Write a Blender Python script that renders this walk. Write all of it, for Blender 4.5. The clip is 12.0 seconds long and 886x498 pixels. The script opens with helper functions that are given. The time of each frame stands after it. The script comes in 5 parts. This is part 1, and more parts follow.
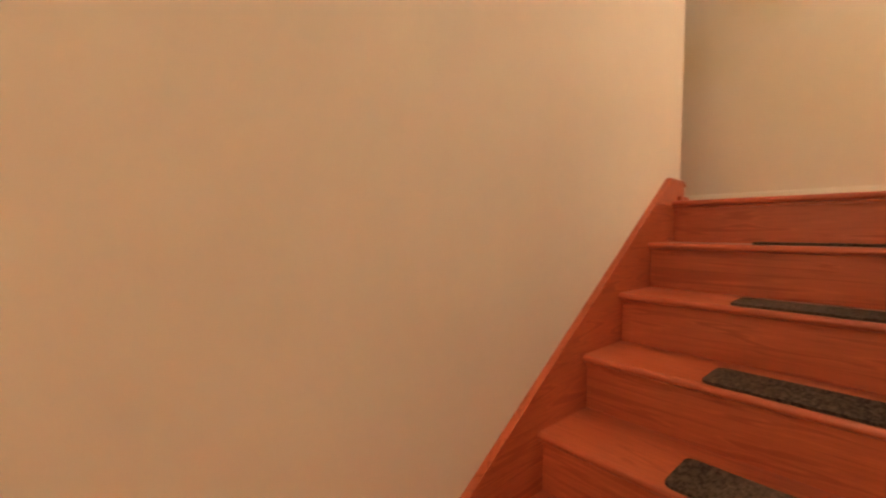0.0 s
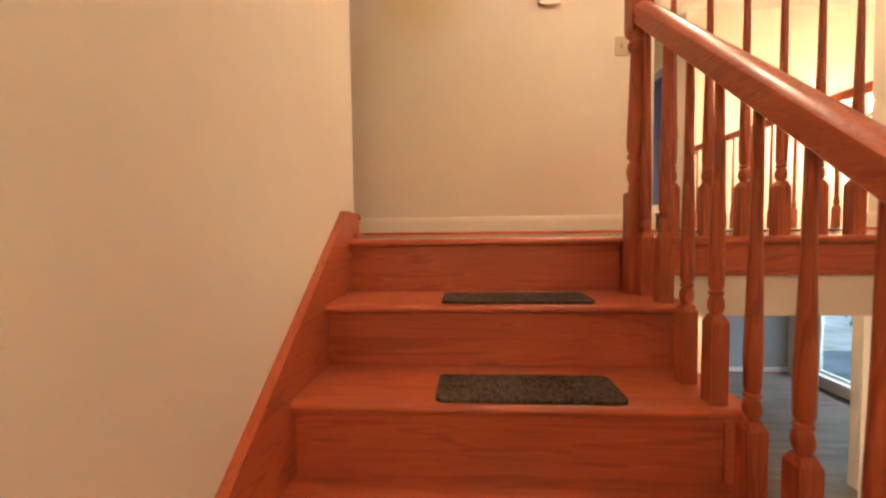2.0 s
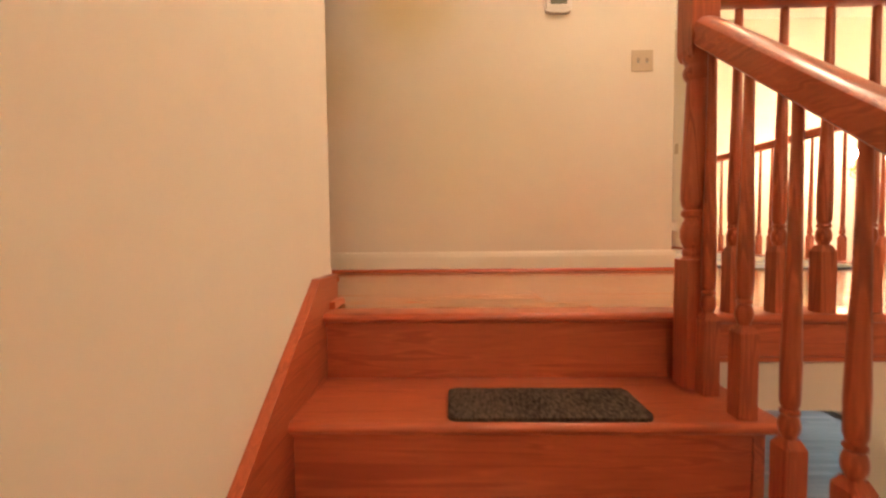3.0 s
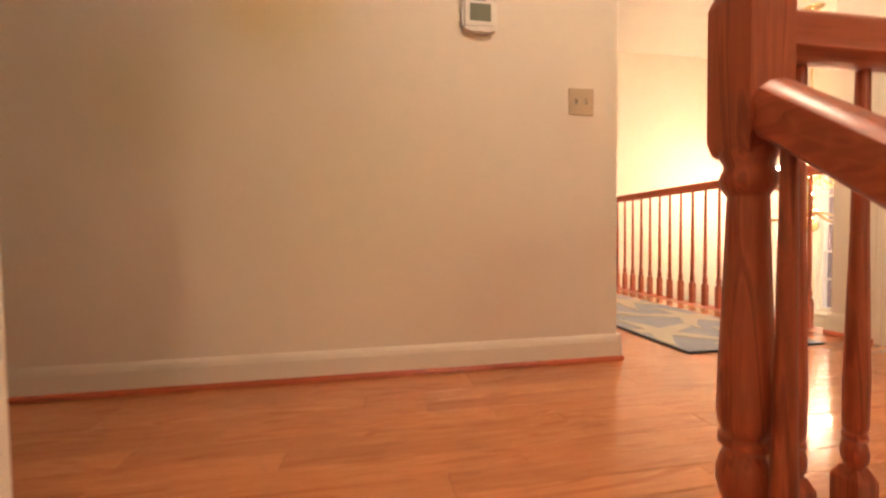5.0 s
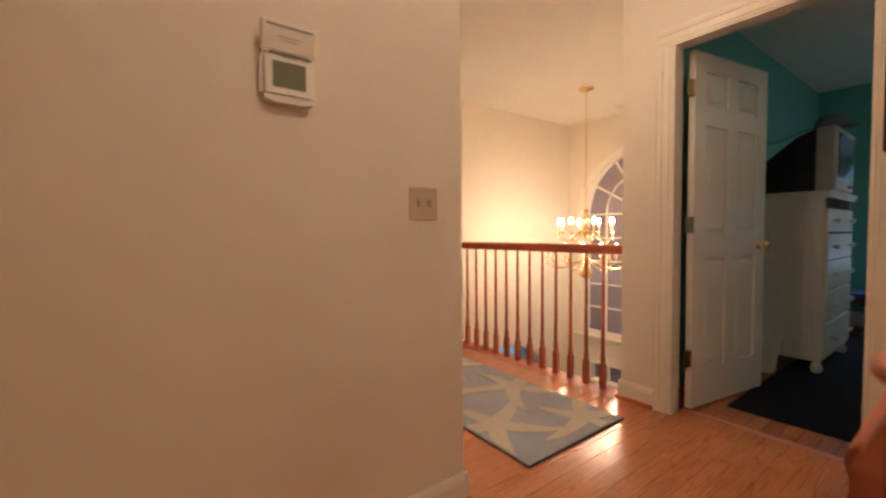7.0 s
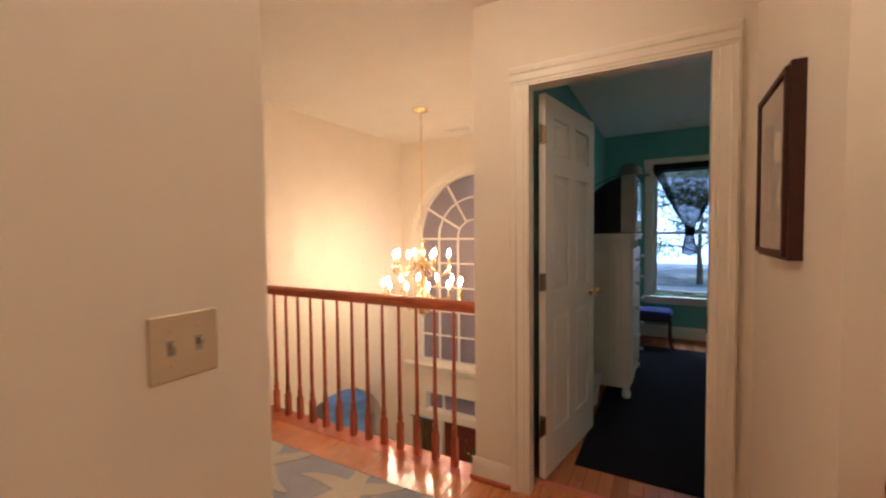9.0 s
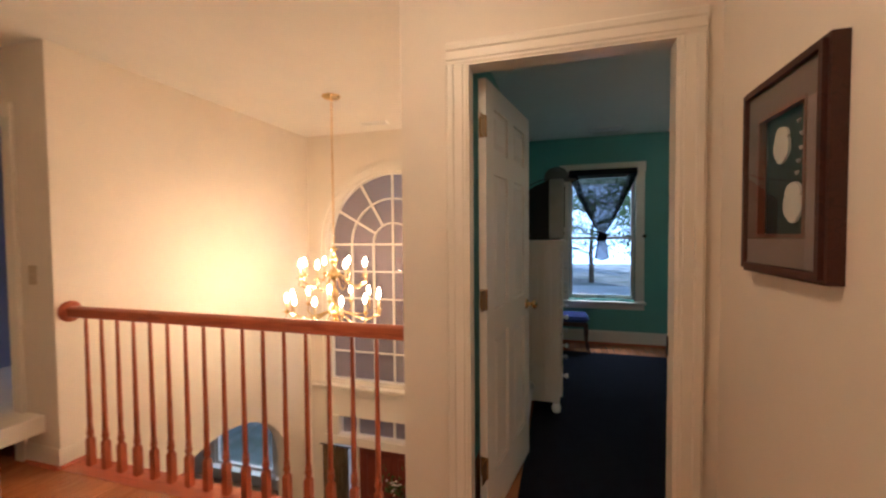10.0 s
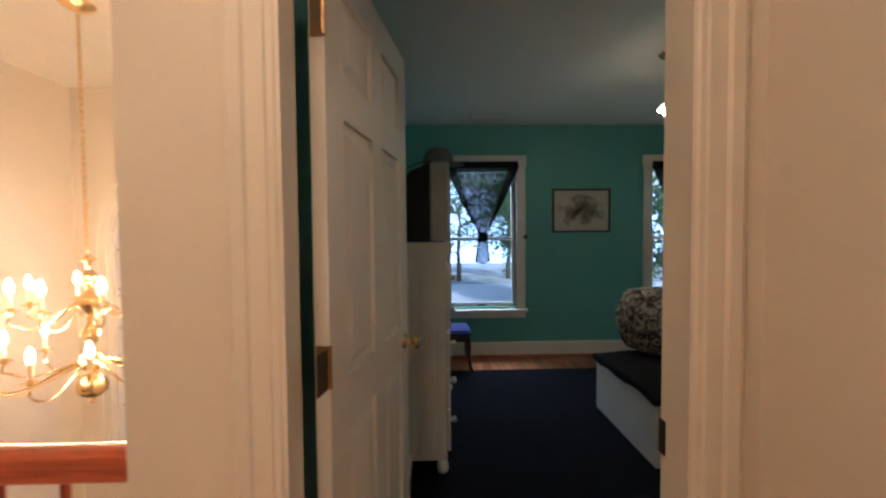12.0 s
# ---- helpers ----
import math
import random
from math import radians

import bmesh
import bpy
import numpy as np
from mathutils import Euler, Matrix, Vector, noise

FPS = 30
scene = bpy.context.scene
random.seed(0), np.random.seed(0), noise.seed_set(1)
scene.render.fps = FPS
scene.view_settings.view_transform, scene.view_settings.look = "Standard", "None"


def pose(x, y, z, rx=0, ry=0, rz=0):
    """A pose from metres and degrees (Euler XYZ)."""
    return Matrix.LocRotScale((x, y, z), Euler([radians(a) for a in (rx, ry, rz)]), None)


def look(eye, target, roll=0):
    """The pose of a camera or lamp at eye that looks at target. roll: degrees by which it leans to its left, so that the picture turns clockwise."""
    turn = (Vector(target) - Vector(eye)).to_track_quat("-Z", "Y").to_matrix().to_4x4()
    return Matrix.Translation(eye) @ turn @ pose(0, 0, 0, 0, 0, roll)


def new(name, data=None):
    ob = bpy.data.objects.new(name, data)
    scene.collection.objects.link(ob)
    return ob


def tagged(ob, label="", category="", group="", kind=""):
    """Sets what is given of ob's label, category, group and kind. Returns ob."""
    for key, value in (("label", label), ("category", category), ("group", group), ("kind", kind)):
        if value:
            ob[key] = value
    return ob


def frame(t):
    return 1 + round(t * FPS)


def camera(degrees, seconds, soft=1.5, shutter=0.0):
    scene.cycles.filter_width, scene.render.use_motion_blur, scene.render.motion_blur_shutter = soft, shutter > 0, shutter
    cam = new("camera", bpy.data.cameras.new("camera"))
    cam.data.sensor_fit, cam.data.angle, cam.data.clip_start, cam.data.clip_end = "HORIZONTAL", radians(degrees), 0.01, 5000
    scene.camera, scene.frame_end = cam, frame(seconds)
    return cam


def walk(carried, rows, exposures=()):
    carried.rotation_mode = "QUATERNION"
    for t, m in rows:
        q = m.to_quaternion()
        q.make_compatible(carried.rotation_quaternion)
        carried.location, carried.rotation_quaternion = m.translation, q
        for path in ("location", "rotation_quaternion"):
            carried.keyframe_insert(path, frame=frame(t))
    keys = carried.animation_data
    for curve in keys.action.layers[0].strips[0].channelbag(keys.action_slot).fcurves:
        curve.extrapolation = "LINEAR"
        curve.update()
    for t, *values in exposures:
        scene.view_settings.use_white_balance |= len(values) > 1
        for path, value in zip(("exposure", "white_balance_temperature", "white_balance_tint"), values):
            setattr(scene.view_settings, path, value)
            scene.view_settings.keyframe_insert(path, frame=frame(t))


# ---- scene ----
cam = camera(95.0, 12.0, soft=2.3, shutter=0.4)
PATH = [
    (0, (0.739, -2.038, -0.153), (-0.763, -0.72, -0.235), 0.4),
    (0.5, (0.624, -1.932, -0.105), (-0.56, -0.323, -0.204), -0.2),
    (1, (0.516, -1.798, -0.106), (-0.217, 0.061, -0.188), -0.2),
    (1.5, (0.461, -1.658, -0.088), (0.112, 0.309, -0.174), -0.6),
    (2, (0.457, -1.445, 0.032), (0.328, 0.549, -0.061), -0.7),
    (2.5, (0.435, -1.302, 0.101), (0.355, 0.695, 0.007), -0.3),
    (3, (0.388, -1.119, 0.232), (0.337, 0.878, 0.141), -0.6),
    (3.5, (0.420, -0.969, 0.287), (0.405, 1.029, 0.2), -0.7),
    (5.3, (0.538, -0.439, 0.678), (0.968, 1.514, 0.618), -0.7),
    (5.5, (0.552, -0.392, 0.759), (1.038, 1.548, 0.703), -0.7),
    (6, (0.542, -0.25, 0.835), (1.211, 1.634, 0.764), -0.5),
    (6.5, (0.53, -0.155, 0.969), (1.477, 1.606, 0.905), -0.4),
    (7, (0.624, -0.053, 1.026), (1.81, 1.555, 0.946), -0.5),
    (7.2, (0.667, -0.021, 1.113), (1.927, 1.53, 1.041), -0.5),
    (9, (1.017, 0.386, 1.316), (2.762, 1.361, 1.238), -0.6),
    (9.5, (1.196, 0.493, 1.332), (3.027, 1.294, 1.256), -0.4),
    (10, (1.343, 0.621, 1.345), (3.259, 1.192, 1.275), -0.5),
    (10.5, (1.566, 0.658, 1.338), (3.516, 1.095, 1.26), -0.7),
    (11, (1.8, 0.675, 1.339), (3.772, 1.001, 1.267), -0.6),
    (11.5, (2.03, 0.739, 1.346), (4.024, 0.88, 1.275), -0.5),
    (12, (2.22, 0.721, 1.345), (4.218, 0.669, 1.272), -0.5),
]
EXPOSURES = [(0.0, 1.2, 5100, 3), (2.5, 1.34, 5100, 3), (3.5, 1.35, 5080, 4), (5.5, 0.9, 5000, 7),
             (6.5, 0.42, 5000, 8), (7.0, 0.17, 5000, 8), (9.0, 0.15, 4950, 9), (12.0, 0.25, 4950, 9)]
walk(cam, [(t, look(eye, target, roll)) for t, eye, target, roll in PATH], EXPOSURES)

# ---------- world, sun, exposure ----------

world = bpy.data.worlds.new("dusk_sky")
scene.world = world
world.use_nodes = True
wn = world.node_tree.nodes
sky = wn.new("ShaderNodeTexSky")
sky.sky_type = "NISHITA"
sky.sun_disc = False
sky.sun_elevation = radians(28)
sky.sun_rotation = radians(245)
sky.air_density = 1.3
wn["Background"].inputs["Strength"].default_value = 0.15
world.node_tree.links.new(sky.outputs[0], wn["Background"].inputs["Color"])

sun_data = bpy.data.lights.new("evening_sun", "SUN")
sun_data.energy = 4.5
sun_data.angle = radians(2)
sun_data.color = (1.0, 0.97, 0.93)
sun = new("evening_sun", sun_data)
sun.matrix_world = look((0, 0, 10), (-6.0 * math.sin(radians(245)), -6.0 * math.cos(radians(245)), 10 - 6.0 * math.tan(radians(28))))


# ---------- node materials ----------
def material(name):
    m = bpy.data.materials.new(name)
    m.use_nodes = True
    t = m.node_tree
    return m, t, t.nodes["Principled BSDF"]


def mapped(t, scale, space="Object"):
    c = t.nodes.new("ShaderNodeTexCoord")
    mp = t.nodes.new("ShaderNodeMapping")
    mp.inputs["Scale"].default_value = scale
    t.links.new(c.outputs[space], mp.inputs["Vector"])
    return mp.outputs["Vector"]


def noisy(t, vec, scale, detail=4.0, rough=0.55, distort=0.0):
    n = t.nodes.new("ShaderNodeTexNoise")
    n.inputs["Scale"].default_value = scale
    n.inputs["Detail"].default_value = detail
    n.inputs["Roughness"].default_value = rough
    n.inputs["Distortion"].default_value = distort
    t.links.new(vec, n.inputs["Vector"])
    return n.outputs["Fac"]


def ramp(t, fac, stops):
    r = t.nodes.new("ShaderNodeValToRGB")
    e = r.color_ramp.elements
    while len(e) < len(stops):
        e.new(0.5)
    for el, (p, c) in zip(e, stops):
        el.position, el.color = p, (*c, 1)
    t.links.new(fac, r.inputs["Fac"])
    return r.outputs["Color"]


def blend(t, fac, a, b, mode="MIX"):
    n = t.nodes.new("ShaderNodeMix")
    n.data_type, n.blend_type = "RGBA", mode
    for value, socket in ((fac, n.inputs[0]), (a, n.inputs[6]), (b, n.inputs[7])):
        if isinstance(value, bpy.types.NodeSocket):
            t.links.new(value, socket)
        elif isinstance(value, tuple):
            socket.default_value = (*value, 1)
        else:
            socket.default_value = value
    return n.outputs[2]


def bump(t, bsdf, height, strength, distance):
    b = t.nodes.new("ShaderNodeBump")
    b.inputs["Strength"].default_value = strength
    b.inputs["Distance"].default_value = distance
    t.links.new(height, b.inputs["Height"])
    t.links.new(b.outputs[0], bsdf.inputs["Normal"])


def paint(name, colour, rough=0.6, mottle=0.06, grain=0.15, stains=()):
    """Rolled wall paint: slow mottling, fine orange peel; stains are (x, y, z, radius, colour, amount)."""
    m, t, b = material(name)
    v = mapped(t, (1, 1, 1))
    dark = tuple(c * (1 - mottle) for c in colour)
    col = ramp(t, noisy(t, v, 1.6, 5), [(0.3, dark), (0.7, colour)])
    fine = noisy(t, v, 9.0, 6)
    col = blend(t, 0.10, col, ramp(t, fine, [(0.35, tuple(c * 0.85 for c in colour)), (0.65, colour)]))
    for x, y, z, r, c, amount in stains:
        d = t.nodes.new("ShaderNodeVectorMath")
        d.operation = "DISTANCE"
        t.links.new(v, d.inputs[0])
        d.inputs[1].default_value = (x, y, z)
        rag = t.nodes.new("ShaderNodeMath")
        rag.operation = "MULTIPLY_ADD"
        t.links.new(noisy(t, v, 3.5, 3), rag.inputs[0])
        rag.inputs[1].default_value = 0.5 * r
        t.links.new(d.outputs["Value"], rag.inputs[2])
        fac = t.nodes.new("ShaderNodeMapRange")
        fac.interpolation_type = "SMOOTHSTEP"
        fac.inputs["From Min"].default_value = r * 1.35
        fac.inputs["From Max"].default_value = r * 0.25
        fac.inputs["To Max"].default_value = amount
        t.links.new(rag.outputs[0], fac.inputs["Value"])
        col = blend(t, fac.outputs[0], col, c)
    t.links.new(col, b.inputs["Base Color"])
    b.inputs["Roughness"].default_value = rough
    bump(t, b, noisy(t, v, 260, 2), grain, 0.002)
    return m


def wood(name, dark, light, axis, rough=0.34, coat=0.15, ring=1.0, vary=0.0):
    """Varnished open-grained timber; axis is the way the grain runs."""
    m, t, b = material(name)
    sc = [22.0, 22.0, 22.0]
    sc["xyz".index(axis)] = 1.3
    v = mapped(t, sc)
    if vary:
        info = t.nodes.new("ShaderNodeObjectInfo")
        off = t.nodes.new("ShaderNodeVectorMath")
        off.operation = "MULTIPLY_ADD"
        cmb = t.nodes.new("ShaderNodeCombineXYZ")
        for i in range(3):
            t.links.new(info.outputs["Random"], cmb.inputs[i])
        t.links.new(cmb.outputs[0], off.inputs[0])
        off.inputs[1].default_value = (40, 40, 40)
        t.links.new(v, off.inputs[2])
        v = off.outputs[0]
    big = noisy(t, v, 0.55 * ring, 3, 0.5, 0.6)
    wv = t.nodes.new("ShaderNodeMath")
    wv.operation = "SINE"
    ml = t.nodes.new("ShaderNodeMath")
    ml.operation = "MULTIPLY"
    ml.inputs[1].default_value = 46.0
    t.links.new(big, ml.inputs[0])
    t.links.new(ml.outputs[0], wv.inputs[0])
    mid = tuple((a * 0.45 + c * 0.55) for a, c in zip(dark, light))
    col = ramp(t, wv.outputs[0], [(0.0, mid), (0.55, light), (0.95, dark)])
    pores = noisy(t, v, 6.0, 5, 0.7)
    col = blend(t, ramp(t, pores, [(0.36, (0.42, 0.42, 0.42)), (0.52, (0, 0, 0))]), col, tuple(c * 0.55 for c in dark))
    slow = noisy(t, mapped(t, (1, 1, 1)), 2.3, 3)
    col = blend(t, 0.35, col, ramp(t, slow, [(0.3, dark), (0.7, light)]))
    if vary:
        tone = t.nodes.new("ShaderNodeMapRange")
        tone.inputs["To Min"].default_value = 1.0 - vary
        tone.inputs["To Max"].default_value = 1.0 + vary
        t.links.new(info.outputs["Random"], tone.inputs["Value"])
        mul = t.nodes.new("ShaderNodeVectorMath")
        mul.operation = "SCALE"
        t.links.new(col, mul.inputs[0])
        t.links.new(tone.outputs[0], mul.inputs["Scale"])
        col = mul.outputs[0]
    t.links.new(col, b.inputs["Base Color"])
    rr = t.nodes.new("ShaderNodeMapRange")
    rr.inputs["To Min"].default_value = rough * 0.75
    rr.inputs["To Max"].default_value = rough * 1.35
    t.links.new(noisy(t, mapped(t, (1, 1, 1)), 7.0, 5), rr.inputs["Value"])
    t.links.new(rr.outputs[0], b.inputs["Roughness"])
    b.inputs["Coat Weight"].default_value = coat
    b.inputs["Coat Roughness"].default_value = 0.12
    bump(t, b, pores, 0.12, 0.0012)
    return m


def plain(name, colour, rough=0.5, metal=0.0, vary=0.12, scale=14.0, relief=0.05):
    m, t, b = material(name)
    v = mapped(t, (1, 1, 1))
    col = ramp(t, noisy(t, v, scale, 5), [(0.3, tuple(c * (1 - vary) for c in colour)), (0.7, colour)])
    t.links.new(col, b.inputs["Base Color"])
    b.inputs["Metallic"].default_value = metal
    rr = t.nodes.new("ShaderNodeMapRange")
    rr.inputs["To Min"].default_value = rough * 0.8
    rr.inputs["To Max"].default_value = min(1.0, rough * 1.25)
    t.links.new(noisy(t, v, scale * 2.3, 4), rr.inputs["Value"])
    t.links.new(rr.outputs[0], b.inputs["Roughness"])
    if relief:
        bump(t, b, noisy(t, v, scale * 12, 3), relief, 0.002)
    return m


def cloth(name, a, c, scale=300.0, rough=0.95, relief=0.5, stretch=(1, 1, 1)):
    m, t, b = material(name)
    v = mapped(t, stretch)
    f = noisy(t, v, scale, 3, 0.7)
    slow = noisy(t, v, scale / 22, 4)
    col = blend(t, 0.35, ramp(t, f, [(0.35, a), (0.65, c)]), ramp(t, slow, [(0.35, a), (0.65, c)]))
    t.links.new(col, b.inputs["Base Color"])
    b.inputs["Roughness"].default_value = rough
    b.inputs["Specular IOR Level"].default_value = 0.15
    bump(t, b, f, relief, 0.004)
    return m


def glass(name, tint=(1, 1, 1)):
    m, t, b = material(name)
    b.inputs["Base Color"].default_value = (*tint, 1)
    b.inputs["Roughness"].default_value = 0.0
    b.inputs["IOR"].default_value = 1.45
    b.inputs["Transmission Weight"].default_value = 1.0
    return m


def glow(name, colour, strength):
    m, t, b = material(name)
    b.inputs["Base Color"].default_value = (*colour, 1)
    b.inputs["Emission Color"].default_value = (*colour, 1)
    b.inputs["Emission Strength"].default_value = strength
    return m


CREAM = (0.80, 0.725, 0.615)
M_WALL = paint("cream_wall_paint", CREAM)
M_STAIN = paint("stained_cream_wall_paint", CREAM, stains=(
    (0.14, 1.12, 1.46, 0.40, (0.66, 0.54, 0.24), 0.75), (-0.30, 1.12, 1.06, 0.36, (0.66, 0.56, 0.28), 0.45), (0.42, 1.12, 0.70, 0.80, (0.74, 0.66, 0.42), 0.40),
    (0.95, 1.12, 0.25, 0.45, (0.66, 0.52, 0.38), 0.30)))
M_TRIM = paint("ivory_gloss_trim", (0.80, 0.74, 0.635), 0.38, 0.04, 0.05)
M_CEIL = paint("matt_ceiling_white", (0.82, 0.78, 0.69), 0.85, 0.04, 0.35)
M_TEAL = paint("teal_wall_paint", (0.15, 0.40, 0.355), 0.6, 0.10)
M_LILAC = paint("lilac_wall_paint", (0.30, 0.30, 0.45), 0.6, 0.08)
M_DOOR = paint("white_door_enamel", (0.80, 0.765, 0.68), 0.36, 0.04, 0.06)
M_WHITE = paint("white_furniture_paint", (0.78, 0.76, 0.70), 0.42, 0.07, 0.08)
OAK_D, OAK_L = (0.31, 0.060, 0.020), (0.54, 0.130, 0.042)
M_OAK_X = wood("red_oak_crosswise", OAK_D, OAK_L, "x")
M_OAK_Y = wood("red_oak_lengthwise", OAK_D, OAK_L, "y")
M_OAK_Z = wood("red_oak_upright", (0.27, 0.054, 0.018), OAK_L, "z")
M_PLANK = wood("oak_strip_floor", (0.40, 0.135, 0.040), (0.61, 0.25, 0.085), "x", 0.17, 0.3, 1.0, 0.08)
M_MAHOG = wood("dark_mahogany", (0.028, 0.007, 0.004), (0.075, 0.018, 0.010), "x", 0.55, 0.04)
M_FRONT = wood("red_stained_door_wood", (0.12, 0.02, 0.012), (0.24, 0.05, 0.025), "z", 0.35)
M_BRASS = plain("polished_brass", (0.92, 0.70, 0.34), 0.19, 1.0, 0.06, 30, 0.0)
M_HINGE = plain("dull_brass_hinge", (0.42, 0.27, 0.12), 0.36, 1.0, 0.2, 60)
M_DARKMETAL = plain("dark_bronze", (0.06, 0.05, 0.045), 0.45, 0.8)
M_IVORY = plain("ivory_plastic", (0.54, 0.44, 0.30), 0.4, 0.0, 0.04)
M_PLASTIC = plain("white_plastic", (0.80, 0.76, 0.70), 0.38, 0.0, 0.03)
M_LCD = plain("grey_green_display", (0.16, 0.17, 0.11), 0.6, 0.0, 0.05)
M_GREYPL = plain("silver_grey_plastic", (0.30, 0.30, 0.29), 0.4)
M_TVSHELL = plain("pale_silver_plastic", (0.58, 0.56, 0.52), 0.42)
M_BLACKPL = plain("black_plastic", (0.015, 0.015, 0.017), 0.45)
M_SCREEN = plain("dark_tube_screen", (0.02, 0.025, 0.03), 0.08, 0.0, 0.02, 5, 0.0)
M_CANDLE = plain("ivory_candle_sleeve", (0.80, 0.66, 0.42), 0.5, 0.0, 0.04)
M_MAT = cloth("taupe_mount_board", (0.20, 0.14, 0.105), (0.27, 0.19, 0.15), 220, 0.95, 0.15)
M_LIP = plain("red_wood_fillet", (0.24, 0.07, 0.03), 0.4)
M_PICBACK = cloth("charcoal_backing_cloth", (0.035, 0.04, 0.036), (0.06, 0.066, 0.06), 400, 0.95, 0.3)
M_SHELL = plain("bleached_shell", (0.72, 0.66, 0.55), 0.8, 0.0, 0.12, 40, 0.4)
M_TREADMAT = cloth("dark_brown_tread_carpet", (0.006, 0.0045, 0.004), (0.15, 0.105, 0.082), 110, 1.0, 1.0, (1.0, 0.45, 1))
M_RUG = cloth("grey_blue_rug_pile", (0.30, 0.32, 0.40), (0.42, 0.43, 0.50), 200, 1.0, 0.6)
M_RUGSTAR = cloth("cream_rug_motif_pile", (0.50, 0.46, 0.38), (0.62, 0.58, 0.50), 200, 1.0, 0.6)
M_RUGEDGE = cloth("dark_rug_binding", (0.06, 0.055, 0.055), (0.10, 0.09, 0.09), 300)
M_NAVY = cloth("navy_area_rug", (0.003, 0.003, 0.006), (0.008, 0.0085, 0.014), 260, 1.0, 0.5)
M_BLANKET = cloth("black_blanket", (0.006, 0.006, 0.007), (0.016, 0.016, 0.018), 180)
M_BLUESEAT = cloth("dark_blue_upholstery", (0.030, 0.038, 0.12), (0.055, 0.068, 0.19), 240)
M_CAP = cloth("grey_cap_cloth", (0.14, 0.15, 0.14), (0.22, 0.23, 0.22), 300)
M_DRAPE = cloth("striped_brown_drape", (0.10, 0.06, 0.03), (0.30, 0.21, 0.12), 60, 0.9, 0.4, (1, 1, 0.05))
M_LEAF = cloth("green_foliage", (0.06, 0.095, 0.045), (0.12, 0.18, 0.085), 6, 0.8, 0.2)
lt = M_LEAF.node_tree
through_leaf = lt.nodes.new("ShaderNodeBsdfTranslucent")
through_leaf.inputs["Color"].default_value = (0.16, 0.26, 0.09, 1)
leaf_mix = lt.nodes.new("ShaderNodeMixShader")
leaf_mix.inputs[0].default_value = 0.45
lt.links.new(lt.nodes["Principled BSDF"].outputs[0], leaf_mix.inputs[1])
lt.links.new(through_leaf.outputs[0], leaf_mix.inputs[2])
lt.links.new(leaf_mix.outputs[0], lt.nodes["Material Output"].inputs["Surface"])
M_BARK = cloth("grey_brown_bark", (0.05, 0.04, 0.03), (0.12, 0.10, 0.08), 12, 0.95, 0.8, (1, 1, 0.2))
M_GRASS = cloth("lawn_and_drive", (0.13, 0.15, 0.11), (0.42, 0.43, 0.44), 0.5, 1.0, 0.3)
M_GLASS = glass("window_glass")
M_BULB = glow("lit_candle_bulb", (1.0, 0.595, 0.28), 238.0)
M_LAMP = glow("lit_frosted_bulb", (1.0, 0.73, 0.42), 260.0)
# glowing glass of the ceiling lamps that stand out of view
M_DOME = glow("unseen_lamp_opal_glass", (1.0, 0.63, 0.325), 46.0)
M_DOME_BRIGHT = glow("unseen_lamp_bright_opal_glass", (1.0, 0.63, 0.325), 64.0)


def floral():
    m, t, b = material("black_and_cream_floral_cotton")
    v = mapped(t, (1, 1, 1))
    f = noisy(t, v, 17, 4, 0.55, 1.8)
    col = ramp(t, f, [(0.40, (0.04, 0.035, 0.04)), (0.5, (0.20, 0.175, 0.15)), (0.62, (0.44, 0.40, 0.33))])
    t.links.new(col, b.inputs["Base Color"])
    b.inputs["Roughness"].default_value = 0.95
    return m


def sheer():
    m, t, b = material("sheer_navy_voile")
    b.inputs["Base Color"].default_value = (0.012, 0.014, 0.03, 1)
    b.inputs["Roughness"].default_value = 0.9
    v = mapped(t, (1, 60, 1))
    mr = t.nodes.new("ShaderNodeMapRange")
    mr.inputs["To Min"].default_value = 0.74
    mr.inputs["To Max"].default_value = 0.93
    t.links.new(noisy(t, v, 1.0, 2), mr.inputs["Value"])
    t.links.new(mr.outputs[0], b.inputs["Alpha"])
    return m


def boards(name, dark, light, width, length, rough):
    m, t, b = material(name)
    v = mapped(t, (1, 1, 1))
    br = t.nodes.new("ShaderNodeTexBrick")
    br.inputs["Color1"].default_value = (*dark, 1)
    br.inputs["Color2"].default_value = (*light, 1)
    br.inputs["Mortar"].default_value = (*(c * 0.35 for c in dark), 1)
    br.inputs["Scale"].default_value = 1.0
    br.inputs["Mortar Size"].default_value = 0.0015
    br.inputs["Brick Width"].default_value = length
    br.inputs["Row Height"].default_value = width
    t.links.new(v, br.inputs["Vector"])
    g = noisy(t, mapped(t, (2, 40, 1)), 1.0, 4)
    col = blend(t, 0.3, br.outputs["Color"], ramp(t, g, [(0.3, dark), (0.7, light)]))
    t.links.new(col, b.inputs["Base Color"])
    b.inputs["Roughness"].default_value = rough
    return m


def voile(name, colour, alpha):
    m, t, b = material(name)
    v = mapped(t, (1, 1, 1))
    t.links.new(ramp(t, noisy(t, v, 2.5, 4), [(0.3, tuple(c * 0.85 for c in colour)), (0.7, colour)]), b.inputs["Base Color"])
    b.inputs["Roughness"].default_value = 0.95
    b.inputs["Alpha"].default_value = alpha
    return m


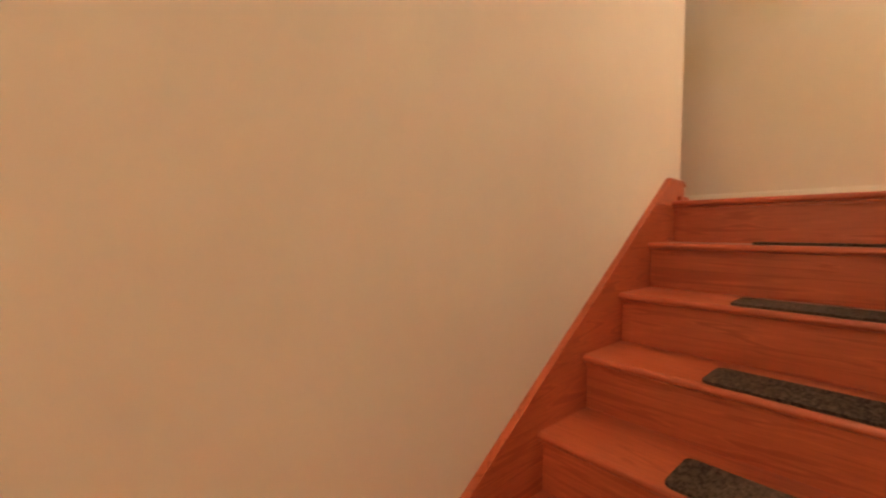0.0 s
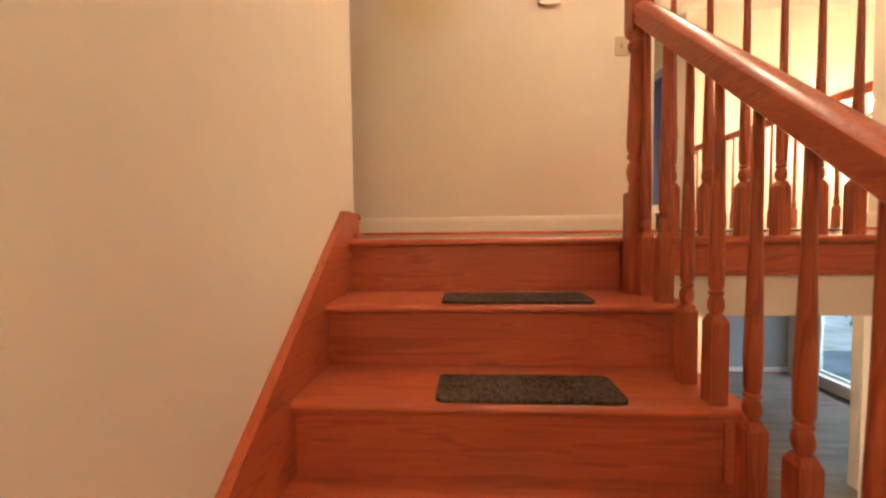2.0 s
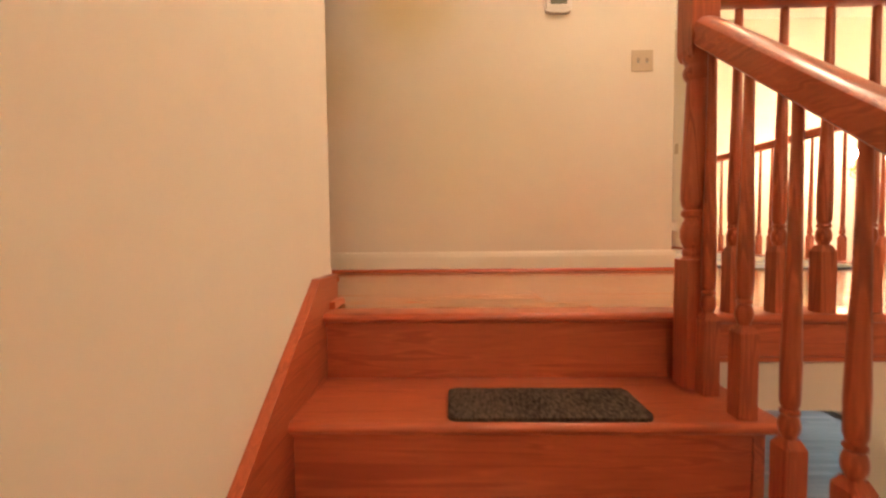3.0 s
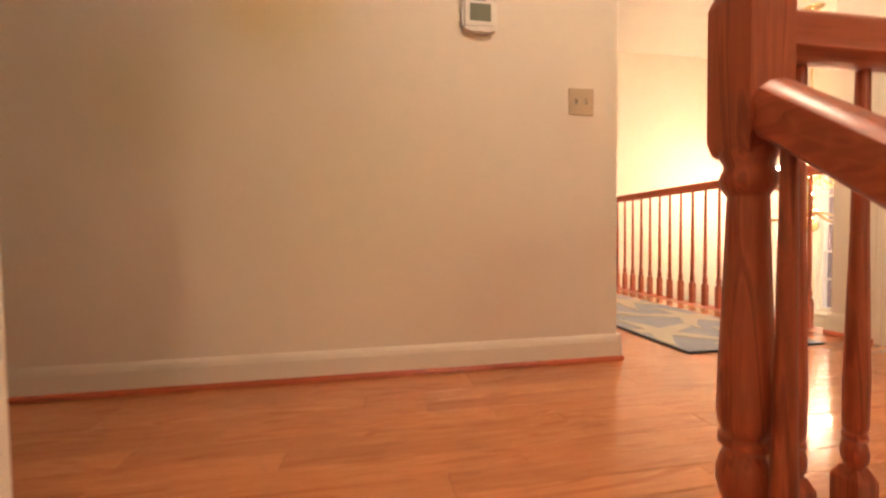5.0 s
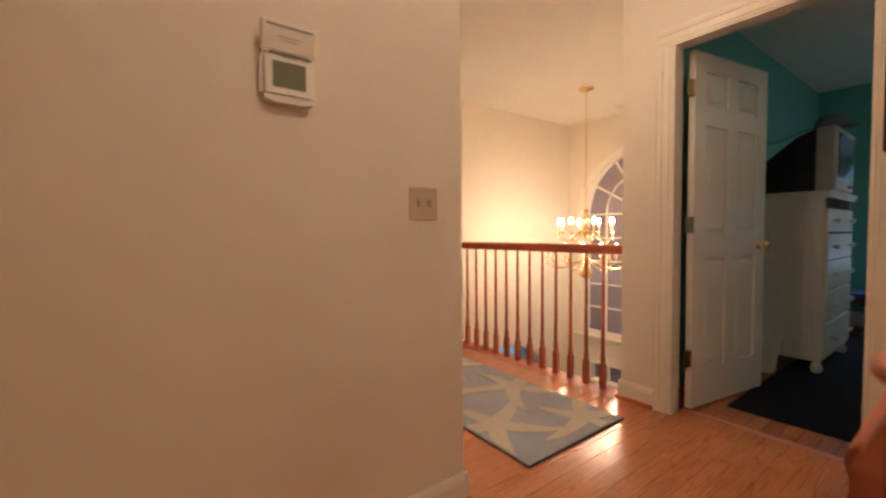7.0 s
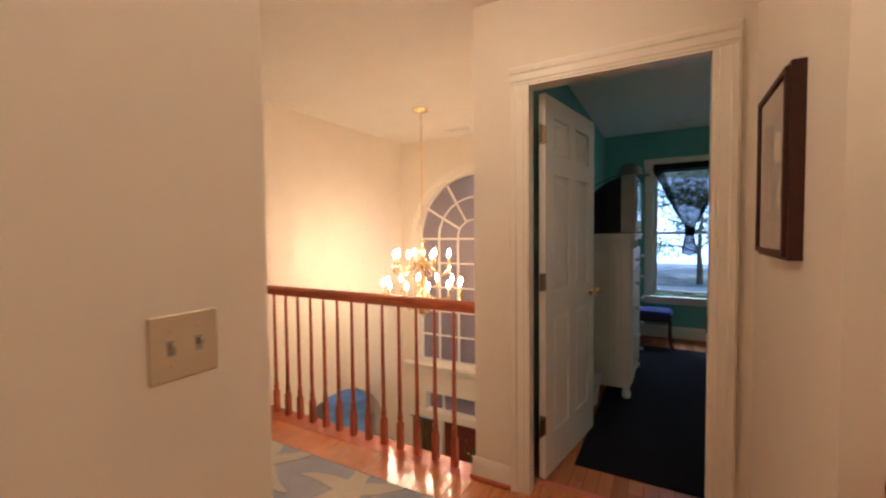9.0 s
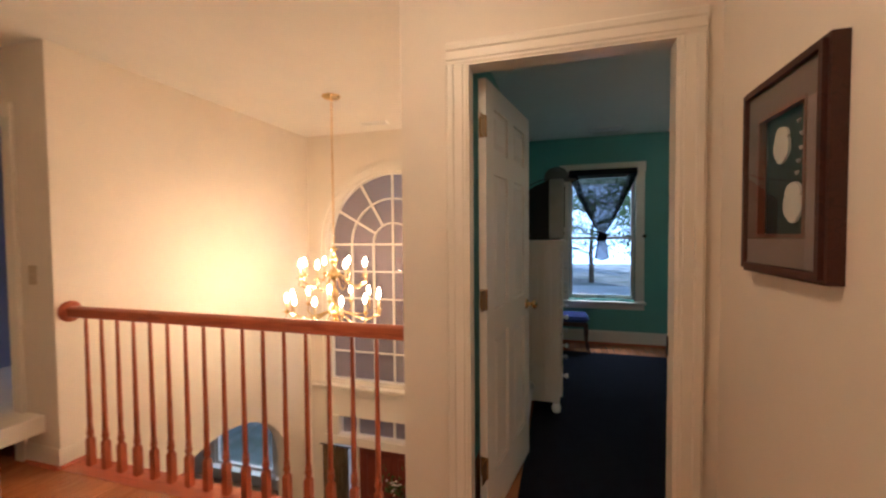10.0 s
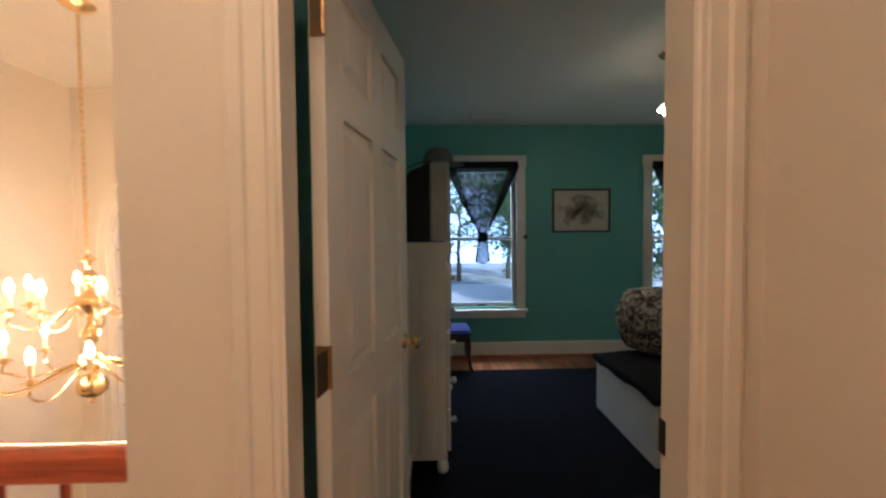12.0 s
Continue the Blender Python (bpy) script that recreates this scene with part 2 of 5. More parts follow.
M_FLORAL = floral()
M_FROST = voile("frosted_lamp_glass", (0.75, 0.70, 0.62), 0.55)
M_DULL_SHEET = voile("grey_mauve_dulling_sheet", (0.26, 0.21, 0.24), 0.8)
M_SHEER = sheer()
M_LOWER = boards("grey_brown_lower_boards", (0.13, 0.10, 0.075), (0.26, 0.21, 0.16), 0.09, 0.9, 0.3)
M_BEDFLOOR = boards("bedroom_oak_boards", (0.25, 0.09, 0.035), (0.42, 0.17, 0.07), 0.07, 0.8, 0.25)


# ---------- mesh helpers ----------
def part(name, bm, mat, parent=None, label="", smooth=False):
    me = bpy.data.meshes.new(name)
    bmesh.ops.recalc_face_normals(bm, faces=bm.faces)
    if smooth:
        for f in bm.faces:
            f.smooth = True
        for e in bm.edges:
            if len(e.link_faces) == 2 and e.calc_face_angle(0) > radians(38):
                e.smooth = False
    bm.to_mesh(me)
    bm.free()
    me.materials.append(mat)
    ob = new(name, me)
    ob.parent = parent
    if label:
        ob["label"] = label
    return ob


def thing(name, label, category, group="", kind="", at=(0, 0, 0), rz=0.0):
    ob = new(name)
    ob.empty_display_size = 0.1
    ob.matrix_basis = pose(*at, 0, 0, rz)
    return tagged(ob, label, category, group, kind)


def setting(name, bm, mat, label, category, smooth=False):
    return tagged(part(name, bm, mat, None, "", smooth), label, category, "", "structure")


def box(x0, y0, z0, x1, y1, z1, bevel=0.0, bm=None, seg=1):
    bm = bm or bmesh.new()
    made = bmesh.ops.create_cube(bm, size=1.0)["verts"]
    for v in made:
        v.co = Vector((x0 + (v.co.x + 0.5) * (x1 - x0), y0 + (v.co.y + 0.5) * (y1 - y0), z0 + (v.co.z + 0.5) * (z1 - z0)))
    if bevel:
        edges = list({e for v in made for e in v.link_edges})
        bmesh.ops.bevel(bm, geom=edges, offset=bevel, segments=seg, affect="EDGES", clamp_overlap=True)
    return bm


def boxes(*rows, bevel=0.0):
    bm = bmesh.new()
    for r in rows:
        box(*r, bevel=bevel, bm=bm)
    return bm


def lathe(profile, segs=20, bm=None, at=(0, 0, 0), m=None):
    """Turn (radius, height) pairs about z."""
    bm = bm or bmesh.new()
    rings = []
    for r, z in profile:
        if r < 1e-6:
            rings.append([bm.verts.new((0, 0, z))])
        else:
            rings.append([bm.verts.new((r * math.cos(2 * math.pi * i / segs), r * math.sin(2 * math.pi * i / segs), z)) for i in range(segs)])
    for a, b in zip(rings, rings[1:]):
        for i in range(segs):
            j = (i + 1) % segs
            q = [a[i % len(a)], a[j % len(a)], b[j % len(b)], b[i % len(b)]]
            q = list(dict.fromkeys(q))
            if len(q) > 2:
                bm.faces.new(q)
    for ring in (rings[0], rings[-1]):
        if len(ring) > 2:
            bm.faces.new(ring)
    mm = Matrix.Translation(at) @ (m or Matrix())
    for ring in rings:
        for v in ring:
            v.co = mm @ v.co
    return bm


def prism(points, axis, lo, hi, bm=None, bevel=0.0):
    """Extrude a closed outline along an axis; points hold the other two coordinates in x, y, z order."""
    bm = bm or bmesh.new()
    k = "xyz".index(axis)

    def put(p, d):
        c = list(p)
        c.insert(k, d)
        return bm.verts.new(c)
    a = [put(p, lo) for p in points]
    b = [put(p, hi) for p in points]
    n = len(points)
    faces = [bm.faces.new(a), bm.faces.new(b)]
    for i in range(n):
        faces.append(bm.faces.new((a[i], a[(i + 1) % n], b[(i + 1) % n], b[i])))
    if bevel:
        edges = list({e for f in faces for e in f.edges})
        bmesh.ops.bevel(bm, geom=edges, offset=bevel, segments=1, affect="EDGES", clamp_overlap=True)
    return bm


def sweep(path, section, bm=None, closed=False, up=(0, 0, 1)):
    """Carry a closed section (side, rise) along a path of points."""
    bm = bm or bmesh.new()
    pts = [Vector(p) for p in path]
    rings = []
    n = len(pts)
    for i, p in enumerate(pts):
        a = pts[i - 1] if i or closed else p
        b = pts[(i + 1) % n] if i < n - 1 or closed else p
        d = (b - a).normalized()
        u = Vector(up)
        if abs(d.dot(u)) > 0.98:
            u = Vector((1, 0, 0))
        s = d.cross(u).normalized()
        w = s.cross(d)
        rings.append([bm.verts.new(p + s * x + w * y) for x, y in section])
    k = len(section)
    for i in range(n if closed else n - 1):
        a, b = rings[i], rings[(i + 1) % n]
        for j in range(k):
            bm.faces.new((a[j], a[(j + 1) % k], b[(j + 1) % k], b[j]))
    if not closed:
        bm.faces.new(rings[0])
        bm.faces.new(rings[-1])
    return bm


def circle(r, n=8):
    return [(r * math.cos(2 * math.pi * i / n), r * math.sin(2 * math.pi * i / n)) for i in range(n)]


def arc_strip(cy, cz, r0, r1, a0, a1, x0, x1, n=24, bm=None):
    """A bent bar or pane in the y-z plane between two radii and two angles, from x0 to x1."""
    bm = bm or bmesh.new()
    rows = []
    for i in range(n + 1):
        a = a0 + (a1 - a0) * i / n
        c, s = math.cos(a), math.sin(a)
        rows.append([bm.verts.new((x, cy + r * c, cz + r * s)) for x, r in ((x0, r0), (x1, r0), (x1, r1), (x0, r1))])
    for p, q in zip(rows, rows[1:]):
        for j in range(4):
            vs = list(dict.fromkeys((p[j], p[(j + 1) % 4], q[(j + 1) % 4], q[j])))
            bm.faces.new(vs)
    bm.faces.new(rows[0])
    bm.faces.new(rows[-1])
    if r0 < 1e-6:
        bmesh.ops.remove_doubles(bm, verts=bm.verts, dist=1e-6)
    return bm


# ---------- large structure ----------
ZC, ZL, ZM = 2.47, -3.05, -1.33        # ceiling, lower floor, mid landing
ZB = 2.515                              # bedroom ceiling
WY = 1.122                             # face of the wall with the thermostat
XG = 1.577                             # its outer corner, where the gallery opens
XD = 2.965                             # face of the bedroom door wall
PY = 1.285                             # foyer face of the bedroom block
FY = 3.44                              # far side wall of the foyer
XF = 5.38                              # front wall of the foyer
GX = 2.935                             # east wall of the gallery's far end
XB = 6.62                              # far wall of the bedroom

setting("wall_stair", box(-0.12, -5.6, ZL, 0.0, 0.15, ZC), M_WALL, "smooth cream painted wall beside the stairs", "wall")
setting("wall_thermostat", box(-1.72, WY, ZL, XG, WY + 0.12, ZC), M_STAIN, "cream painted hall wall with faint yellow stains", "wall")
setting("wall_gallery_west", box(XG - 0.12, WY + 0.12, ZL, XG, 5.0, ZC), M_WALL, "cream painted wall along the gallery", "wall")
setting("wall_hall_end", box(-1.84, 0.03, -0.3, -1.72, WY + 0.12, ZC), M_WALL, "cream painted wall closing the hall", "wall")
setting("wall_hall_south", box(-1.72, 0.03, ZL, -0.12, 0.15, ZC), M_WALL, "cream painted wall of the short hall", "wall")
setting("wall_stair_south", box(-0.12, -5.72, ZL, 2.17, -5.6, ZC), M_WALL, "cream painted wall behind the mid landing", "wall")
setting("wall_return", box(2.05, -5.6, ZL, 2.17, 0.10, ZC), M_WALL, "cream painted return wall beside the stairwell", "wall")
setting("wall_picture", box(2.17, -0.02, ZL, XD, 0.10, ZC), M_WALL, "cream painted hall wall hung with a picture", "wall")
DY0, DY1, DZ = 0.245, 0.988, 2.024
setting("wall_door", boxes((XD, -2.9, ZL, 3.10, DY0, -0.28), (XD, -2.9, -0.28, 3.10, DY0 - 0.046, ZB), (XD, DY1 + 0.02, -0.28, 3.10, PY, ZB),
                           (XD, DY0 - 0.046, DZ + 0.02, 3.10, DY1 + 0.02, ZB), (XD, DY0, ZL, 3.10, PY, -0.28)),
        M_WALL, "cream painted wall holding the bedroom doorway", "wall")
setting("wall_foyer_south", box(3.10, PY - 0.06, ZL, XF, PY, ZB), M_WALL, "cream painted side wall of the foyer", "wall")

# far side wall of the foyer with a broad arched opening downstairs
AX, AR, AZ, AH = 4.13, 0.80, -1.025, 0.67
arch = [(AX + AR, ZL)]
arch += [(AX + AR * math.cos(math.pi * i / 28), AZ + AH * math.sin(math.pi * i / 28)) for i in range(29)]
arch += [(AX - AR, ZL)]
side = bmesh.new()
prism([(XG, ZL)] + [(XG, -0.28), (XF + 0.12, -0.28), (XF + 0.12, ZL)] + arch, "y", FY, FY + 0.12, side)
box(GX, FY, -0.28, XF + 0.12, FY + 0.12, ZC, bm=side)
setting("wall_foyer_north", side, M_WALL, "cream painted foyer wall with an arched opening below", "wall")

# front wall of the foyer: tall arched window above the front door
WCY, WCZ, WR, WB = 2.405, 1.245, 0.785, -0.315
front = bmesh.new()
half = [(WCY + WR * math.cos(math.pi * i / 36), WCZ + WR * math.sin(math.pi * i / 36)) for i in range(37)]
prism([(PY - 0.06, WCZ)] + [(PY - 0.06, ZC), (FY, ZC), (FY, WCZ)] + half, "x", XF, XF + 0.14, front)
box(XF, PY - 0.06, WB, XF + 0.14, WCY - WR, WCZ, bm=front)
box(XF, WCY + WR, WB, XF + 0.14, FY, WCZ, bm=front)
box(XF, PY - 0.06, -0.71, XF + 0.14, FY, WB, bm=front)
box(XF, PY - 0.06, -0.93, XF + 0.14, 1.76, -0.71, bm=front)
box(XF, 3.08, -0.93, XF + 0.14, FY, -0.71, bm=front)
box(XF, PY - 0.06, -1.025, XF + 0.14, FY, -0.93, bm=front)
box(XF, PY - 0.06, ZL, XF + 0.14, 1.64, -1.025, bm=front)
box(XF, 3.20, ZL, XF + 0.14, FY, -1.025, bm=front)
setting("wall_front", front, M_WALL, "cream painted front wall with a tall arched window", "wall")

# bedroom shell
WN = ((-0.185, 0.552), (-2.42, -1.69))
W0, W1 = 0.545, 2.062
bed = bmesh.new()
box(XB, -2.9, ZL, XB + 0.14, PY - 0.06, W0, bm=bed)
box(XB, -2.9, W1, XB + 0.14, PY - 0.06, ZB, bm=bed)
for a, b in ((0.552, PY - 0.06), (-1.69, -0.185), (-2.9, -2.42)):
    box(XB, a, W0, XB + 0.14, b, W1, bm=bed)
setting("wall_bedroom_east", bed, M_TEAL, "teal painted bedroom wall with two windows", "wall")
setting("wall_bedroom_north", box(3.10, PY - 0.16, 0, XB, PY - 0.06, ZB), M_TEAL, "teal painted bedroom wall behind the chest", "wall")
setting("wall_bedroom_south", box(3.10, -3.0, 0, XB, -2.9, ZB), M_TEAL, "teal painted bedroom wall", "wall")
setting("wall_bedroom_west", boxes((3.10, -2.9, 0, 3.104, DY0 - 0.09, ZB), (3.10, DY1 + 0.09, 0, 3.104, PY - 0.16, ZB), (3.10, DY0 - 0.09, DZ + 0.09, 3.104, DY1 + 0.09, ZB)),
        M_TEAL, "teal painted bedroom side of the door wall", "wall")
setting("floor_bedroom", box(3.10, -3.0, -0.28, XB + 0.14, PY - 0.06, -0.003), M_BEDFLOOR, "oak board bedroom floor", "floor")
setting("ceiling_bedroom", box(XD, -3.0, ZB, XB + 0.14, PY, ZB + 0.12), M_CEIL, "matt white bedroom ceiling", "ceiling")
setting("ceiling", boxes((-1.84, -5.72, ZC, XD, 5.1, ZC + 0.12), (XD, PY, ZC, XF + 0.14, 5.1, ZC + 0.12)), M_CEIL, "matt warm white ceiling over hall and foyer", "ceiling")

# floor structure of the upper storey; its underside is the ceiling below
setting("floor_base", boxes((-1.72, 0.04, -0.275, 2.05, WY, -0.02), (2.05, 0.10, -0.275, XD, WY, -0.02), (XG, WY, -0.275, XD, FY, -0.02),
                            (XG, FY, -0.275, GX, 5.0, -0.02), (XD, PY, -0.275, 3.06, FY, -0.02), (XD, DY0, -0.275, 3.10, DY1, -0.02),
                            (1.047, 0.005, -0.275, 2.05, 0.04, -0.02)),
        M_WALL, "painted underside of the upper floor", "floor")
setting("floor_lower", box(-0.12, -5.7, ZL - 0.1, 7.3, 7.6, ZL), M_LOWER, "grey brown boarded lower floor", "floor")
setting("floor_landing", box(0.0, -5.6, ZM - 0.2, 2.05, -1.50, ZM), M_PLANK, "oak mid landing of the stairs", "floor")

# room beyond the arch downstairs
setting("wall_lower_north", box(1.5, 7.4, ZL, 7.3, 7.52, 0.2), paint("grey_lower_wall", (0.42, 0.40, 0.37)), "plain grey wall of the lower room", "wall")
setting("wall_lower_west", box(XG - 0.12, 5.0, ZL, XG, 7.4, 0.2), M_WALL, "cream wall of the lower room", "wall")
low = bmesh.new()
box(7.1, FY + 0.12, ZL, 7.22, 7.4, -2.78, bm=low)
box(7.1, FY + 0.12, -0.75, 7.22, 7.4, 0.2, bm=low)
for a, b in ((FY + 0.12, 4.0), (5.28, 5.42), (6.7, 7.4)):
    box(7.1, a, -2.78, 7.22, b, -0.75, bm=low)
setting("wall_lower_east", low, M_WALL, "cream wall with low broad windows", "wall")
setting("wall_lower_south", box(XF + 0.14, FY, ZL, 7.22, FY + 0.12, 0.2), M_WALL, "cream return wall of the lower room", "wall")
setting("ceiling_lower", box(1.5, FY + 0.12, 0.2, 7.3, 7.52, 0.3), M_CEIL, "white ceiling of the lower room", "ceiling")

# side room off the gallery, seen through its doorway
GD0, GD1 = 3.815, 4.545
setting("wall_gallery_east", boxes((GX, FY + 0.12, -0.3, GX + 0.12, GD0 - 0.02, ZC), (GX, GD1 + 0.02, -0.3, GX + 0.12, 5.0, ZC), (GX, GD0 - 0.02, 2.06, GX + 0.12, GD1 + 0.02, ZC)),
        M_WALL, "cream painted wall with a side doorway", "wall")
setting("wall_gallery_end", box(XG - 0.12, 5.0, -0.3, 5.2, 5.1, ZC), M_WALL, "cream painted end wall of the gallery", "wall")
setting("wall_side_room_east", boxes((5.1, FY + 0.12, 0.3, 5.2, 5.0, 0.9), (5.1, FY + 0.12, 1.9, 5.2, 5.0, ZC), (5.1, FY + 0.12, 0.9, 5.2, 3.9, 1.9), (5.1, 4.7, 0.9, 5.2, 5.0, 1.9)), M_LILAC, "lilac painted wall of the side room", "wall")
setting("wall_side_room_north", box(GX + 0.12, 4.98, 0.0, 5.1, 4.996, ZC), M_LILAC, "lilac painted wall of the side room", "wall")
setting("floor_side_room", box(GX, FY + 0.12, -0.05, 5.2, 5.0, -0.003), M_BEDFLOOR, "oak board floor of the side room", "floor")
gdoor = tagged(thing("door_2", "white painted door casing of the side room", "door frame"), kind="structure")
for nm, r in (("casing", (GX - 0.022, GD0 - 0.10, 0, GX - 0.002, GD0 - 0.01, 2.05)), ("casing", (GX - 0.022, GD1 + 0.01, 0, GX - 0.002, GD1 + 0.10, 2.05)),
              ("head_casing", (GX - 0.022, GD0 - 0.10, 2.05, GX - 0.002, GD1 + 0.10, 2.14)), ("jamb", (GX - 0.002, GD0 - 0.018, 0, GX + 0.122, GD0, 2.05)),
              ("jamb", (GX - 0.002, GD1, 0, GX + 0.122, GD1 + 0.018, 2.05))):
    part(nm, box(*r, bevel=0.004), M_TRIM, gdoor)


# ---------- baseboards: painted board with a stained shoe along the floor ----------
def baseboard(x0, y0, x1, y1, nx, ny, z=0.0, h=0.115):
    """A run from one point to the other, standing proud of the wall on the side (nx, ny)."""
    bb = tagged(thing("baseboard", "ivory painted baseboard with a stained oak shoe", "baseboard"), kind="structure")
    d = Vector((x1 - x0, y1 - y0, 0))
    outline = [(0.0, z + 0.002), (0.014, z + 0.002), (0.014, z + h - 0.03), (0.011, z + h - 0.012), (0.006, z + h), (0.0, z + h)]
    shoe = [(0.0145, z + 0.002), (0.030, z + 0.002), (0.029, z + 0.010), (0.023, z + 0.018), (0.0145, z + 0.021)]
    for nm, sec, mat in (("board", outline, M_TRIM), ("shoe", shoe, M_OAK_X if abs(nx) < 0.5 else M_OAK_Y)):
        bm = bmesh.new()
        rings = []
        for px, py in ((x0, y0), (x1, y1)):
            rings.append([bm.verts.new((px + nx * (o + 0.001), py + ny * (o + 0.001), zz)) for o, zz in sec])
        k = len(sec)
        for j in range(k):
            bm.faces.new((rings[0][j], rings[0][(j + 1) % k], rings[1][(j + 1) % k], rings[1][j]))
        bm.faces.new(rings[0])
        bm.faces.new(rings[1])
        part(nm, bm, mat, bb)


baseboard(-1.72, WY, XG + 0.014, WY, 0, -1)
baseboard(XG, WY - 0.014, XG, 5.0, 1, 0)
baseboard(2.05, 0.10, XD, 0.10, 0, 1)
baseboard(XD, DY1 + 0.095, XD, PY + 0.014, -1, 0)
baseboard(XD - 0.014, PY, 3.10, PY, 0, 1)
baseboard(GX - 0.014, FY, 3.06, FY, 0, -1)
baseboard(GX, FY - 0.014, GX, GD0 - 0.10, -1, 0)
baseboard(-1.72, 0.15, 0.0, 0.15, 0, 1)
baseboard(XB, -2.9, XB, PY - 0.16, -1, 0, 0.0, 0.16)
baseboard(3.10, 7.4, 7.1, 7.4, 0, -1, ZL)


# ---------- stairs ----------
RISE, RUN, TW0, TW1 = 0.19, 0.255, 0.021, 1.045
stairs = thing("staircase", "red oak staircase with bullnosed treads and a newel balustrade", "staircase")


def tread_outline(y_front, y_back, z):
    r = 0.013
    nose = [(y_front + r - r * math.cos(a), z - r + r * math.sin(a)) for a in [math.pi / 2 * (1 - i / 4) - 0 for i in range(5)]]
    low_ = [(y_front + r - r * math.cos(a), z - r - r * math.sin(a)) for a in [math.pi / 2 * (i + 1) / 4 for i in range(4)]]
    return [(y_back, z)] + nose + low_ + [(y_back, z - 2 * r)]


for i in range(1, 7):
    z, y = -RISE * i, -RUN * i
    tr = prism(tread_outline(y, y + RUN + 0.0305, z), "x", TW0, 1.10)
    part("tread", tr, M_OAK_X, stairs, "bullnosed oak tread", True)
for i in range(0, 7):
    z, y = -RISE * i, -RUN * i
    part("riser", box(TW0, y + 0.030, z - RISE - 0.012, TW1, y + 0.046, z - 0.0255), M_OAK_X, stairs)
part("landing_nosing", prism(tread_outline(0.0, 0.085, 0.0), "x", TW0, 1.075), M_OAK_X, stairs, "", True)
for i in range(7):
    part("cove_strip", box(TW0, -RUN * i + 0.018, -RISE * i - 0.038, TW1, -RUN * i + 0.030, -RISE * i - 0.0265), M_OAK_X, stairs)
# wall string with a moulded top edge, cut plumb at the landing
s = RISE / RUN
ys, kink = -1.95, -0.020


def string_z(y, lift=0.0):
    return 0.094 + lift + 0.722 * (y - kink)


part("wall_string", prism([(ys, string_z(ys) - 0.42), (0.03, -0.30), (0.150, -0.02), (0.150, 0.075), (0.140, 0.092), (kink, 0.094), (ys, string_z(ys))], "x", 0.001, 0.021),
     M_OAK_Y, stairs, "oak string board along the wall")
part("string_cap", prism([(ys, string_z(ys, -0.002)), (kink, 0.092), (0.138, 0.0905), (0.151, 0.074), (0.155, 0.080), (0.141, 0.099), (kink - 0.004, 0.103), (ys, string_z(ys, 0.010))],
                         "x", 0.001, 0.026), M_OAK_Y, stairs)
part("string_foot", prism([(0.06, 0.003), (0.172, 0.003), (0.172, 0.010), (0.150, 0.024), (0.06, 0.024)], "x", 0.0215, 0.038), M_OAK_Y, stairs)
outer = []
for i in range(1, 7):
    outer += [(-RUN * (i - 1) + 0.029, -RISE * i - 0.0275), (-RUN * i + 0.029, -RISE * i - 0.0275)]
outer += [(-RUN * 6 + 0.029, -RISE * 7), (-RUN * 6 + 0.35, -RISE * 7), (0.029, -0.62)]
part("outer_string", prism(outer, "x", TW1 + 0.002, TW1 + 0.027), M_OAK_Y, stairs, "cut oak outer string")


def baluster(z0, z1, base, half=0.020, r0=0.0165, r1=0.0095):
    bm = bmesh.new()
    box(-half, -half, z0, half, half, z0 + base, bm=bm)
    q = half
    tip = [bm.verts.new((c * q, d * q, z0 + base)) for c, d in ((1, 1), (-1, 1), (-1, -1), (1, -1))]
    ring = [bm.verts.new((c * q * 0.6, d * q * 0.6, z0 + base + 0.018)) for c, d in ((1, 1), (-1, 1), (-1, -1), (1, -1))]
    for i in range(4):
        bm.faces.new((tip[i], tip[(i + 1) % 4], ring[(i + 1) % 4], ring[i]))
    b = z0 + base + 0.012
    lathe([(0.0125, b), (0.0125, b + 0.008), (0.017, b + 0.018), (0.0185, b + 0.030), (0.016, b + 0.043), (0.0125, b + 0.050), (0.0165, b + 0.054),
           (0.0165, b + 0.059), (0.013, b + 0.063), (r0, b + 0.075), (r0 * 1.05, b + 0.14), (r1 * 1.25, b + 0.6 * (z1 - b)), (r1, z1)], 10, bm)
    return bm


